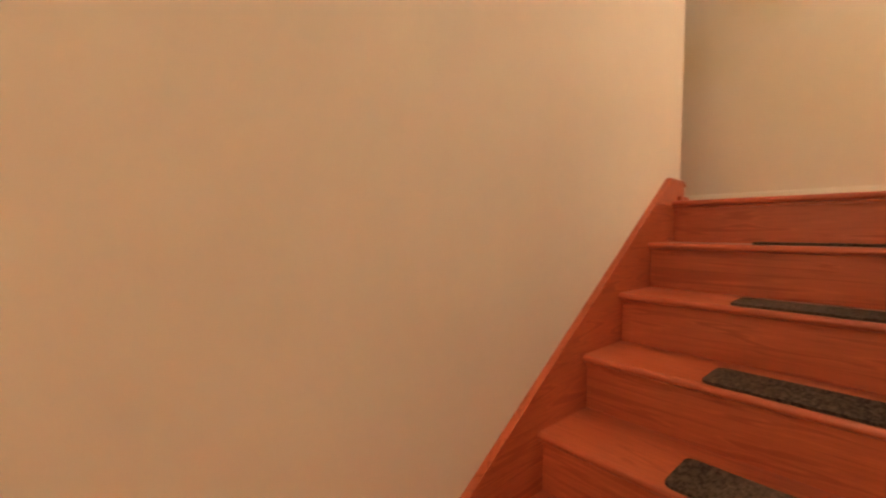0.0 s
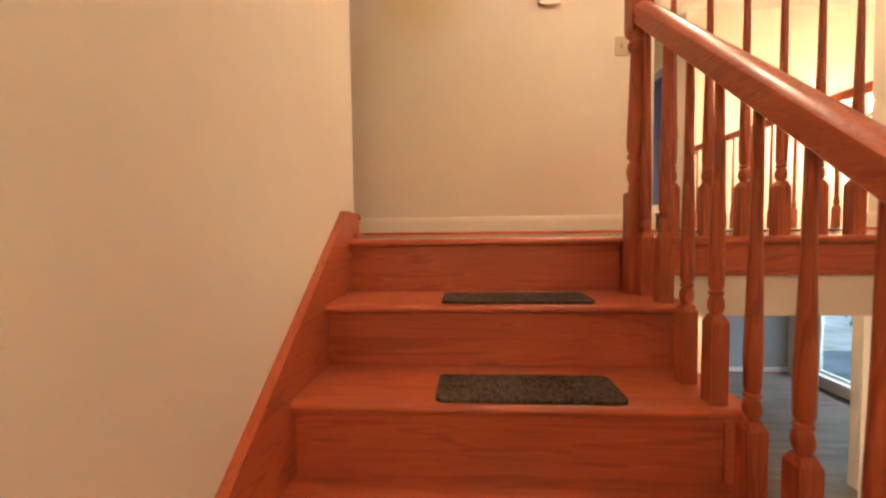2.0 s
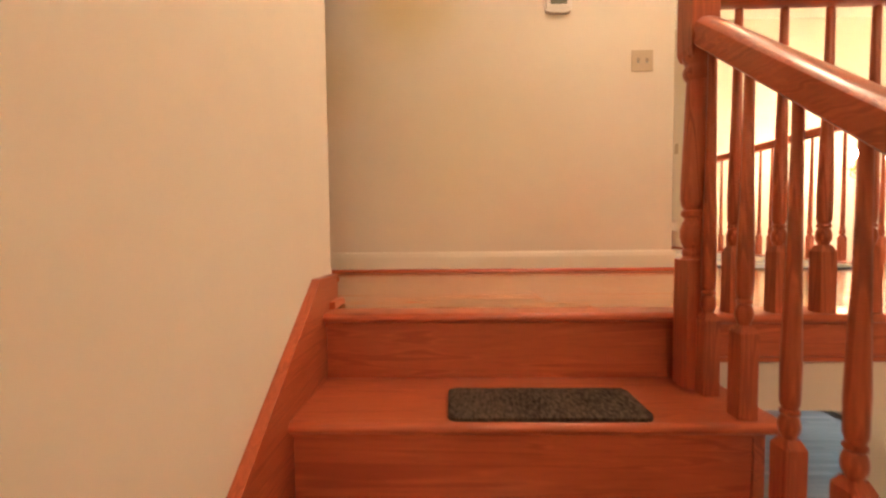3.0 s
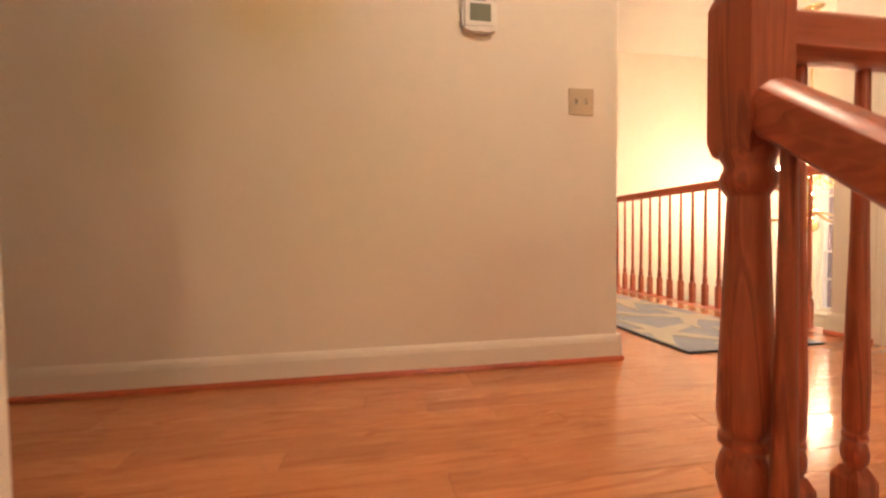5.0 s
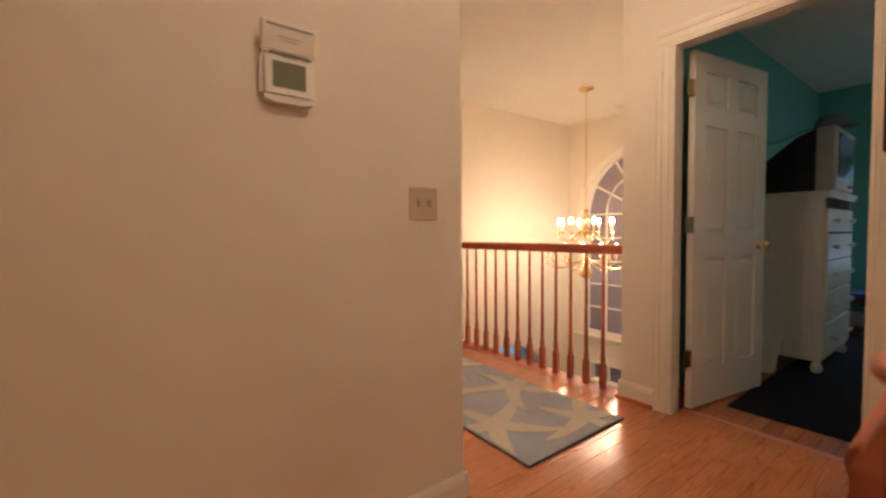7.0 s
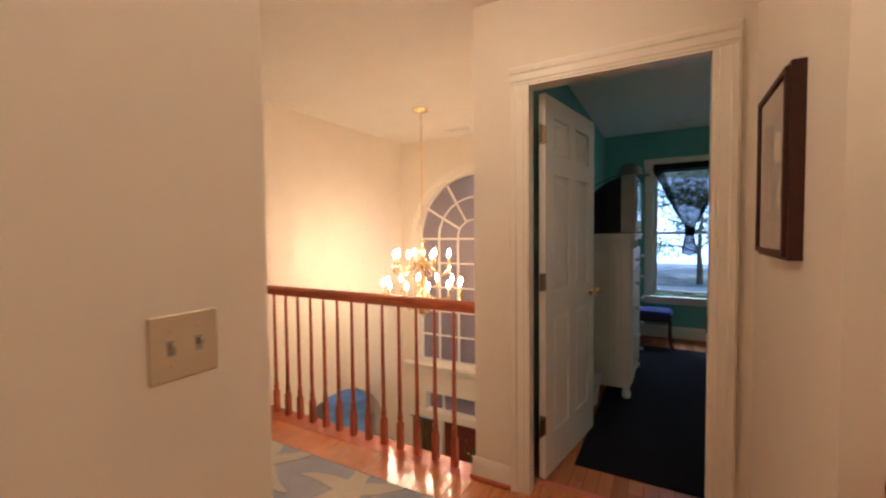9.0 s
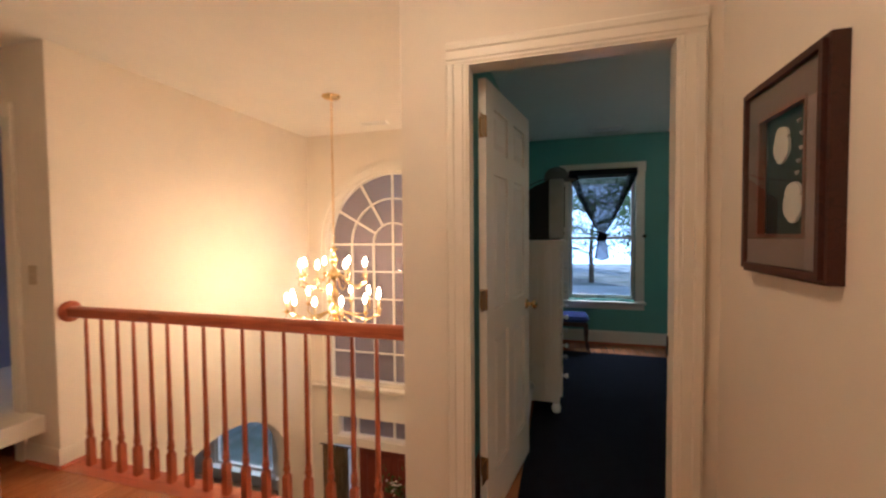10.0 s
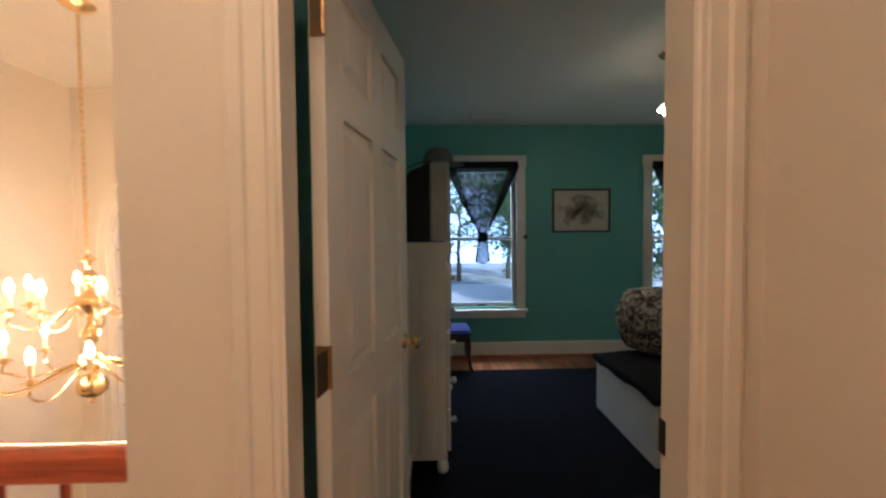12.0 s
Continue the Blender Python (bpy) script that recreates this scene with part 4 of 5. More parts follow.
DW, DT, DH = 0.750, 0.035, 2.015
door = thing("bedroom_door", "white six-panel door standing open into the bedroom", "door", at=(3.112, DY1 - 0.006, 0.010), rz=-9.5)
st = 0.105
zr = (0.0, 0.215, 0.86, 0.985, 1.61, 1.715, 1.91, DH)
dl = bmesh.new()
for x0, x1 in ((0.0, st), (DW - st, DW), (DW / 2 - 0.05, DW / 2 + 0.05)):
    box(x0, -DT, 0, x1, 0, DH, bm=dl)
for z0, z1 in ((zr[0], zr[1]), (zr[2], zr[3]), (zr[4], zr[5]), (zr[6], zr[7])):
    for x0, x1 in ((st, DW / 2 - 0.05), (DW / 2 + 0.05, DW - st)):
        box(x0, -DT, z0, x1, 0, z1, bm=dl)
slab = part("door_slab", dl, M_DOOR, door)
for z0, z1 in ((zr[1], zr[2]), (zr[3], zr[4]), (zr[5], zr[6])):
    for x0, x1 in ((st, DW / 2 - 0.05), (DW / 2 + 0.05, DW - st)):
        pn = bmesh.new()
        box(x0, -DT + 0.013, z0, x1, -0.013, z1, bm=pn)
        for ya, yb in ((-DT + 0.013, -DT + 0.002), (-0.013, -0.002)):
            ra = [pn.verts.new((x, ya, zz)) for x, zz in ((x0 + 0.022, z0 + 0.022), (x1 - 0.022, z0 + 0.022), (x1 - 0.022, z1 - 0.022), (x0 + 0.022, z1 - 0.022))]
            rb = [pn.verts.new((x, yb, zz)) for x, zz in ((x0 + 0.045, z0 + 0.045), (x1 - 0.045, z0 + 0.045), (x1 - 0.045, z1 - 0.045), (x0 + 0.045, z1 - 0.045))]
            for i in range(4):
                pn.faces.new((ra[i], ra[(i + 1) % 4], rb[(i + 1) % 4], rb[i]))
            pn.faces.new(rb)
        part("panel", pn, M_DOOR, slab)
for z0 in (0.291, 1.048, 1.803):
    hg = bmesh.new()
    lathe([(0.0065, z0 - 0.046), (0.0065, z0 + 0.046)], 10, hg, at=(-0.010, -DT - 0.002, 0))
    box(-0.003, -DT + 0.001, z0 - 0.044, -0.0005, -0.004, z0 + 0.044, bm=hg)
    box(-0.070, -DT - 0.003, z0 - 0.044, -0.012, -DT - 0.0005, z0 + 0.044, bm=hg)
    part("hinge", hg, M_HINGE, door, "dull brass hinge")
for sgn in (-1, 1):
    kb = lathe([(0.0, 0.0), (0.030, 0.0), (0.028, 0.007), (0.011, 0.011), (0.010, 0.030), (0.022, 0.038), (0.028, 0.048), (0.026, 0.058), (0.012, 0.066), (0.0, 0.067)], 20,
               at=(DW - 0.065, -DT if sgn < 0 else 0, 0.922), m=Euler((radians(90 if sgn < 0 else -90), 0, 0)).to_matrix().to_4x4())
    part("door_knob", kb, M_BRASS, door, "brass door knob", True)


# ---------- things on the hall walls ----------
th = thing("thermostat", "white wall thermostat with its cover flipped open upward", "thermostat", at=(0.956, WY - 0.0005, 1.458))
part("body", box(-0.074, -0.030, -0.068, 0.074, 0.0, 0.052, 0.012, seg=3), M_PLASTIC, th, "", True)
part("lower_lip", prism([(-0.066, -0.060), (-0.064, -0.071), (-0.035, -0.079), (0.035, -0.079), (0.064, -0.071), (0.066, -0.060)], "y", -0.0285, -0.002), M_PLASTIC, th)
part("bezel", boxes((-0.050, -0.0318, -0.046, 0.050, -0.0302, -0.040), (-0.050, -0.0318, 0.030, 0.050, -0.0302, 0.036), (-0.050, -0.0318, -0.040, -0.044, -0.0302, 0.030), (0.044, -0.0318, -0.040, 0.050, -0.0302, 0.030)), M_PLASTIC, th)
part("display", box(-0.044, -0.0312, -0.040, 0.044, -0.0300, 0.030), M_LCD, th, "grey green display")
part("print_line", box(-0.022, -0.0312, 0.041, 0.022, -0.0304, 0.0455), M_GREYPL, th)
fl = part("cover", box(-0.073, -0.005, 0.0, 0.073, 0.005, 0.074, 0.004), M_PLASTIC, th, "raised cover with a slot")
fl.matrix_basis = pose(0, -0.026, 0.056, 14, 0, 0)
part("slot", box(-0.060, -0.0062, 0.060, 0.060, -0.0052, 0.0655), M_GREYPL, fl)
part("print_line", boxes((-0.034, -0.0056, 0.036, 0.034, -0.0051, 0.038), (-0.022, -0.0056, 0.028, 0.024, -0.0051, 0.030)), M_GREYPL, fl)
for x in (-0.058, 0.058):
    part("hinge_lug", box(x - 0.008, -0.030, 0.050, x + 0.008, -0.016, 0.060, 0.002), M_PLASTIC, th)
sw = thing("light_switch", "ivory double toggle light switch plate", "light switch", at=(1.406, WY - 0.0005, 1.127))
part("plate", box(-0.058, -0.006, -0.057, 0.058, 0.0, 0.057, 0.003), M_IVORY, sw)
for x in (-0.023, 0.023):
    part("slot", box(x - 0.006, -0.0072, -0.013, x + 0.006, -0.0062, 0.013), M_GREYPL, sw)
    part("toggle", prism([(-0.007, -0.004), (-0.018, 0.004), (-0.018, 0.011), (-0.007, 0.009)], "x", x - 0.004, x + 0.004), M_IVORY, sw)
    for zz in (-0.030, 0.030):
        part("screw", lathe([(0.0, 0.0), (0.003, 0.0), (0.003, 0.001), (0.0, 0.0015)], 8, at=(x, -0.006, zz), m=Euler((radians(90), 0, 0)).to_matrix().to_4x4()), M_IVORY, sw)
sw2 = thing("gallery_switch", "ivory switch plate beside the side doorway", "light switch", at=(GX - 0.0005, 3.605, 1.13))
part("plate", box(-0.006, -0.036, -0.057, 0.0, 0.036, 0.057, 0.003), M_IVORY, sw2)
part("toggle", box(-0.014, -0.004, 0.0, -0.006, 0.004, 0.010), M_IVORY, sw2)

# shadow-box picture with two sand dollars
pic = thing("shell_picture", "mahogany shadow-box frame with two white sand dollars on charcoal", "picture", at=(2.503, 0.1005, 1.484))
PW, PH = 0.191, 0.246


def frame_ring(w0, h0, w1, h1, y0, y1):
    bm = bmesh.new()
    out = [(-w0, -h0), (w0, -h0), (w0, h0), (-w0, h0)]
    inn = [(-w1, -h1), (w1, -h1), (w1, h1), (-w1, h1)]
    v = [[bm.verts.new((x, y, z)) for x, z in ring] for y in (y0, y1) for ring in (out, inn)]
    for i in range(4):
        j = (i + 1) % 4
        bm.faces.new((v[0][i], v[0][j], v[1][j], v[1][i]))
        bm.faces.new((v[2][i], v[2][j], v[3][j], v[3][i]))
        bm.faces.new((v[0][i], v[0][j], v[2][j], v[2][i]))
        bm.faces.new((v[1][i], v[1][j], v[3][j], v[3][i]))
    return bm


part("outer_frame", frame_ring(PW, PH, PW - 0.026, PH - 0.026, 0.0, 0.030), M_MAHOG, pic)
part("frame_edge", frame_ring(PW - 0.010, PH - 0.010, PW - 0.024, PH - 0.024, 0.030, 0.040), M_MAHOG, pic)
part("mount", frame_ring(PW - 0.024, PH - 0.024, 0.109, 0.150, 0.026, 0.029), M_MAT, pic, "taupe mount board")
part("fillet", frame_ring(0.111, 0.152, 0.103, 0.144, 0.014, 0.031), M_LIP, pic, "red wood fillet")
part("backing", box(-0.107, 0.006, -0.148, 0.107, 0.010, 0.148), M_PICBACK, pic, "charcoal cloth backing")
for cx, cz, rx, rz in ((0.026, 0.070, 0.036, 0.045), (-0.030, -0.072, 0.040, 0.048)):
    pts = []
    for i in range(120):
        a = 2 * math.pi * i / 120
        near = min(abs((a - b + math.pi) % (2 * math.pi) - math.pi) for b in [radians(d) for d in (22, 158, 232, 308)])
        rr = 1.0 - 0.24 * max(0.0, 1.0 - near / 0.075) + 0.025 * math.sin(5 * a + cx * 90) - 0.05 * max(0.0, -math.sin(a)) ** 6
        pts.append((cx + rx * rr * math.cos(a), cz + rz * rr * math.sin(a)))
    part("sand_dollar", prism(pts, "y", 0.0105, 0.016), M_SHELL, pic, "white sand dollar with slits round its rim")
for i, (cx, cz) in enumerate(((-0.046, 0.112), (-0.058, 0.082), (-0.056, 0.050), (-0.046, 0.022), (-0.040, -0.004))):
    part("shell_chip", prism([(cx - 0.008, cz + 0.004), (cx, cz - 0.006), (cx + 0.008, cz + 0.004), (cx, cz + 0.002)], "y", 0.0105, 0.0145), M_SHELL, pic)
pg = part("glass", box(-PW + 0.025, 0.0335, -PH + 0.025, PW - 0.025, 0.035, PH - 0.025), M_GLASS, pic)
pg.visible_shadow = False


# ---------- gallery rug ----------
rug = thing("runner_rug", "grey blue runner rug with cream starfish, on the gallery floor", "rug")
RX0, RX1, RY0, RY1 = 1.940, 2.698, 1.115, 3.20
part("surface", box(RX0 + 0.004, RY0 + 0.004, 0.001, RX1 - 0.004, RY1 - 0.004, 0.0125, 0.003), M_RUG, rug)
part("binding", boxes((RX0, RY0, 0.0008, RX1, RY0 + 0.0038, 0.010), (RX0, RY1 - 0.0038, 0.0008, RX1, RY1, 0.010), (RX0, RY0 + 0.004, 0.0008, RX0 + 0.0038, RY1 - 0.004, 0.010),
                      (RX1 - 0.0038, RY0 + 0.004, 0.0008, RX1, RY1 - 0.004, 0.010)), M_RUGEDGE, rug)


def clip_half(pts, inside, cut):
    out = []
    for i, p in enumerate(pts):
        q = pts[(i + 1) % len(pts)]
        if inside(p):
            out.append(p)
        if inside(p) != inside(q):
            out.append(cut(p, q))
    return out


def star(cx, cy, r, rot, bend):
    """Five long tapering arms, kept within the rug's edges."""
    made = []
    for k in range(5):
        a = radians(rot + 72 * k)
        rr = r * (1.0, 0.82, 1.1, 0.9, 0.95)[k]
        pts = []
        for side in (1, -1):
            seq = []
            for i in range(9):
                u = i / 8
                w = 0.042 * r / 0.4 * (1 - u) ** 0.75 * (1 + 0.25 * math.sin(3 * u)) + 0.008
                off = bend * u * u
                d = a + off
                seq.append((cx + rr * u * math.cos(d) - side * w * math.sin(d), cy + rr * u * math.sin(d) + side * w * math.cos(d)))
            pts += seq if side == 1 else seq[::-1]
        for ax, lim, sg in ((0, RX0 + 0.012, 1), (0, RX1 - 0.012, -1), (1, RY0 + 0.012, 1), (1, RY1 - 0.012, -1)):
            if not pts:
                break
            pts = clip_half(pts, lambda p: sg * (p[ax] - lim) >= 0,
                            lambda p, q: tuple(p[i] + (q[i] - p[i]) * (lim - p[ax]) / (q[ax] - p[ax]) for i in range(2)))
        if len(pts) > 2:
            made.append(pts)
    return made


for si, (cx, cy, r, rot, bend) in enumerate(((2.08, 1.48, 0.40, 20, 0.15), (2.54, 1.25, 0.34, 50, -0.15), (2.54, 1.80, 0.40, 10, 0.2), (2.04, 2.10, 0.40, 40, -0.1), (2.50, 2.42, 0.42, 25, 0.15), (2.06, 2.74, 0.42, 5, 0.1), (2.52, 3.0, 0.36, 60, 0.0))):
    sb = bmesh.new()
    for n, pts in enumerate(star(cx, cy, r, rot, bend)):
        prism(pts, "z", 0.0126, 0.0150 + 0.0002 * n + 0.0001 * si, sb)
    part("starfish_motif", sb, M_RUGSTAR, rug, "cream starfish motif")


# ---------- ceiling vents ----------
def vent(x, y, z, w, d, rz, label):
    v = thing("ceiling_vent", label, "vent", at=(x, y, z), rz=rz)
    part("frame", boxes((-w, -d, -0.008, w, -d + 0.018, 0), (-w, d - 0.018, -0.008, w, d, 0), (-w, -d + 0.018, -0.008, -w + 0.018, d - 0.018, 0), (w - 0.018, -d + 0.018, -0.008, w, d - 0.018, 0)), M_WHITE, v)
    part("backing", box(-w + 0.018, -d + 0.018, -0.002, w - 0.018, d - 0.018, -0.0005), M_BLACKPL, v)
    n = 4
    for i in range(n):
        yy = -d + 0.03 + (2 * d - 0.06) * i / (n - 1)
        part("slat", prism([(yy - 0.003, -0.009), (yy + 0.003, -0.003), (yy + 0.002, -0.002), (yy - 0.004, -0.008)], "x", -w + 0.02, w - 0.02), M_WHITE, v)


vent(5.09, 2.45, ZC, 0.15, 0.06, 90, "white slatted air vent in the foyer ceiling")
vent(6.30, 0.17, ZB, 0.17, 0.07, 90, "white slatted air vent in the bedroom ceiling")


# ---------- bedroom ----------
def daylight_fill(name, eye, target, w, h, watts):
    """An added area lamp outside, over a window's head, standing in for sky light."""
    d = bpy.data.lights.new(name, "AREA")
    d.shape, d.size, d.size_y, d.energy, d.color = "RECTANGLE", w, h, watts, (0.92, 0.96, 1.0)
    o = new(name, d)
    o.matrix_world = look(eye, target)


daylight_fill("window_daylight", (XB + 0.75, 0.18, 2.75), (XB - 0.4, 0.18, 0.7), 0.9, 0.9, 72)
daylight_fill("window_daylight", (XB + 0.75, -2.05, 2.75), (XB - 0.4, -2.05, 0.7), 0.9, 0.9, 72)


def bedroom_window(y0, y1, n):
    w = tagged(thing("window_%d" % n, "double-hung bedroom window in ivory moulded trim", "window"), kind="structure")
    o = 0.105
    for nm, r in (("side_casing", (XB - 0.022, y0 - o, W0 - 0.02, XB - 0.001, y0 - 0.006, W1 + 0.006)), ("side_casing", (XB - 0.022, y1 + 0.006, W0 - 0.02, XB - 0.001, y1 + o, W1 + 0.006)),
                  ("head_casing", (XB - 0.024, y0 - o - 0.012, W1 + 0.007, XB - 0.001, y1 + o + 0.012, W1 + 0.125)), ("window_sill", (XB - 0.060, y0 - o - 0.02, W0 - 0.048, XB - 0.001, y1 + o + 0.02, W0 - 0.021)),
                  ("apron", (XB - 0.018, y0 - o, W0 - 0.118, XB - 0.001, y1 + o, W0 - 0.049))):
        part(nm, box(*r, bevel=0.004), M_TRIM, w)
    zm = 1.29
    for x, a, b in ((XB + 0.035, W0, zm + 0.016), (XB + 0.066, zm - 0.016, W1)):
        sash = part("sash", boxes((x, y0, a, x + 0.028, y0 + 0.034, b), (x, y1 - 0.034, a, x + 0.028, y1, b), (x, y0 + 0.034, a, x + 0.028, y1 - 0.034, a + (0.045 if a == W0 else 0.032)),
                                  (x, y0 + 0.034, b - 0.034, x + 0.028, y1 - 0.034, b)), M_TRIM, w)
        p = part("pane", box(x + 0.012, y0 + 0.034, a + 0.03, x + 0.015, y1 - 0.034, b - 0.03), M_GLASS, sash)
        p.visible_shadow = False
    part("sash_lift", box(XB + 0.022, (y0 + y1) / 2 - 0.05, W0 + 0.012, XB + 0.0345, (y0 + y1) / 2 + 0.05, W0 + 0.026, 0.003), M_DARKMETAL, w)
    part("jamb_liner", boxes((XB, y0 - 0.005, W0, XB + 0.12, y0, W1), (XB, y1, W0, XB + 0.12, y1 + 0.005, W1)), M_TRIM, w)


bedroom_window(*WN[0], 2)
bedroom_window(*WN[1], 3)


def tied_curtain(yc, y_half, z_top, z_knot, z_tail):
    cu = thing("curtain", "sheer navy curtain knotted in the middle over a bedroom window", "curtain", "sheer curtains in the bedroom")
    bm = bmesh.new()
    rows_, n = [], 64
    for k in range(26):
        u = k / 25
        zz = z_top + (z_tail - z_top) * u
        uk = (z_top - z_knot) / (z_top - z_tail)
        if u < uk:
            f = u / uk
            half = y_half * (1 - f) ** 0.85 + 0.030
        else:
            f = (u - uk) / (1 - uk)
            half = 0.030 + 0.055 * f ** 0.8
        row = []
        for i in range(n + 1):
            v = 2 * i / n - 1
            row.append(bm.verts.new((XB - 0.048 + 0.013 * math.sin(v * 21 + 0.4 * math.sin(5 * u)) * (0.4 + half), yc + half * v, zz - 0.03 * (1 - abs(v)) * (0 if u < 0.9 else 1))))
        rows_.append(row)
    for a, b in zip(rows_, rows_[1:]):
        for i in range(n):
            bm.faces.new((a[i], a[i + 1], b[i + 1], b[i]))
    spots = [[v.co.copy() for v in row] for row in rows_]
    part("cloth", bm, M_SHEER, cu, "", True)
    for lo, hi in ((0, 9), (55, 64)):
        hem = bmesh.new()
        strip = [[hem.verts.new((v.x - 0.007, v.y, v.z)) for v in row[lo:hi + 1]] for row in spots]
        for a, b in zip(strip, strip[1:]):
            for i in range(hi - lo):
                hem.faces.new((a[i], a[i + 1], b[i + 1], b[i]))
        part("gathered_edge", hem, M_SHEER, cu, "darker gathered edge", True)
    part("heading", box(XB - 0.062, yc - y_half - 0.02, z_top - 0.01, XB - 0.032, yc + y_half + 0.02, z_top + 0.055, 0.006), cloth("black_curtain_heading", (0.008, 0.008, 0.010), (0.016, 0.016, 0.02), 120), cu, "gathered black heading on its rod")
    kn = bmesh.new()
    for j in range(3):
        sweep([(XB - 0.05 + 0.026 * math.cos(a), yc + 0.042 * math.sin(a), z_knot - 0.03 * j + 0.014 * math.sin(a + j)) for a in [2 * math.pi * i / 14 for i in range(14)]], circle(0.018, 7), kn, True)
    part("knot", kn, M_BLANKET, cu, "", True)


tied_curtain(0.182, 0.365, 2.06, 1.345, 1.045)
tied_curtain(-2.05, 0.36, 2.06, 1.345, 1.045)

hb = thing("curtain_holdback", "small dark metal holdback on the window trim", "holdback", at=(XB - 0.022, -0.285, 1.31))
part("knob", lathe([(0.0, 0.0), (0.020, 0.0), (0.018, 0.006), (0.008, 0.010), (0.008, 0.020), (0.020, 0.026), (0.0, 0.034)], 14, m=Euler((0, radians(-90), 0)).to_matrix().to_4x4()), M_DARKMETAL, hb, "", True)

art = thing("framed_print", "black framed pale engraving on the teal wall", "picture", at=(XB - 0.001, -0.901, 1.588))
AW, AHH = 0.318, 0.236


def yz_ring(w0, h0, w1, h1, x0, x1):
    return boxes((x0, -w0, -h0, x1, w0, -h1), (x0, -w0, h1, x1, w0, h0), (x0, -w0, -h1, x1, -w1, h1), (x0, w1, -h1, x1, w0, h1))


part("frame", yz_ring(AW, AHH, AW - 0.020, AHH - 0.020, -0.022, 0.0), M_BLACKPL, art)
part("mount", box(-0.008, -AW + 0.020, -AHH + 0.020, -0.004, AW - 0.020, AHH - 0.020), plain("cream_mount_board", (0.55, 0.50, 0.40), 0.9), art)


def engraving():
    m, t, b = material("grey_engraving")
    v = mapped(t, (1, 1, 1))
    n = noisy(t, v, 9, 6, 0.7)
    d = t.nodes.new("ShaderNodeVectorMath")
    d.operation = "LENGTH"
    mp = t.nodes.new("ShaderNodeMapping")
    mp.inputs["Scale"].default_value = (0, 3.6, 5.0)
    c = t.nodes.new("ShaderNodeTexCoord")
    t.links.new(c.outputs["Object"], mp.inputs["Vector"])
    t.links.new(mp.outputs[0], d.inputs[0])
    su = t.nodes.new("ShaderNodeMath")
    su.operation = "MULTIPLY_ADD"
    t.links.new(d.outputs["Value"], su.inputs[0])
    su.inputs[1].default_value = 0.35
    t.links.new(n, su.inputs[2])
    t.links.new(ramp(t, su.outputs[0], [(0.50, (0.05, 0.047, 0.04)), (0.66, (0.25, 0.23, 0.18)), (0.82, (0.55, 0.50, 0.40))]), b.inputs["Base Color"])
    b.inputs["Roughness"].default_value = 0.9
    return m


part("print", box(-0.0095, -AW + 0.055, -AHH + 0.055, -0.0085, AW - 0.055, AHH - 0.055), engraving(), art, "grey engraved landscape")

# tall white chest of drawers
CX0, CX1, CY0, CY1, CH = 4.43, 5.28, 0.628, 1.095, 1.297
chest = thing("chest_of_drawers", "tall white chest of drawers with beaded sides and knobs", "chest")
part("body", boxes((CX0, CY0 + 0.02, 0.09, CX0 + 0.022, CY1, CH - 0.03), (CX1 - 0.022, CY0 + 0.02, 0.09, CX1, CY1, CH - 0.03), (CX0 + 0.022, CY1 - 0.012, 0.09, CX1 - 0.022, CY1, CH - 0.03),
                   (CX0 + 0.022, CY0 + 0.02, 0.09, CX1 - 0.022, CY1 - 0.012, 0.12)), M_WHITE, chest)
for i in range(9):
    y = CY0 + 0.035 + i * 0.0475
    part("side_bead", box(CX0 - 0.005, y, 0.11, CX0 - 0.0005, y + 0.038, CH - 0.05, 0.002), M_WHITE, chest)
part("top", box(CX0 - 0.025, CY0 - 0.025, CH - 0.03, CX1 + 0.025, CY1 + 0.01, CH, 0.012, seg=2), M_WHITE, chest, "", True)
part("top_moulding", boxes((CX0 - 0.012, CY0 - 0.010, CH - 0.05, CX1 + 0.012, CY0 + 0.019, CH - 0.0305), (CX0 - 0.012, CY0 + 0.019, CH - 0.05, CX0 - 0.0005, CY1, CH - 0.0305)), M_WHITE, chest)
zz = 0.12
for hh in (0.245, 0.23, 0.21, 0.195, 0.18):
    dr = part("drawer", box(CX0 + 0.025, CY0, zz + 0.006, CX1 - 0.025, CY0 + 0.0195, zz + hh - 0.006, 0.005), M_WHITE, chest)
    for x in (CX0 + 0.17, CX1 - 0.17):
        part("knob", lathe([(0.0, 0.0), (0.010, 0.0), (0.009, 0.014), (0.018, 0.024), (0.019, 0.032), (0.012, 0.040), (0.0, 0.042)], 14, at=(x, CY0, zz + hh / 2), m=Euler((radians(90), 0, 0)).to_matrix().to_4x4()), M_WHITE, dr, "", True)
    zz += hh
for x in (CX0 + 0.035, CX1 - 0.035):
    for y in (CY0 + 0.045, CY1 - 0.04):
        part("foot", lathe([(0.0, 0.0), (0.018, 0.0), (0.030, 0.016), (0.034, 0.040), (0.028, 0.066), (0.018, 0.076), (0.028, 0.089), (0.0, 0.089)], 16, at=(x, y, 0.0)), M_WHITE, chest, "", True)

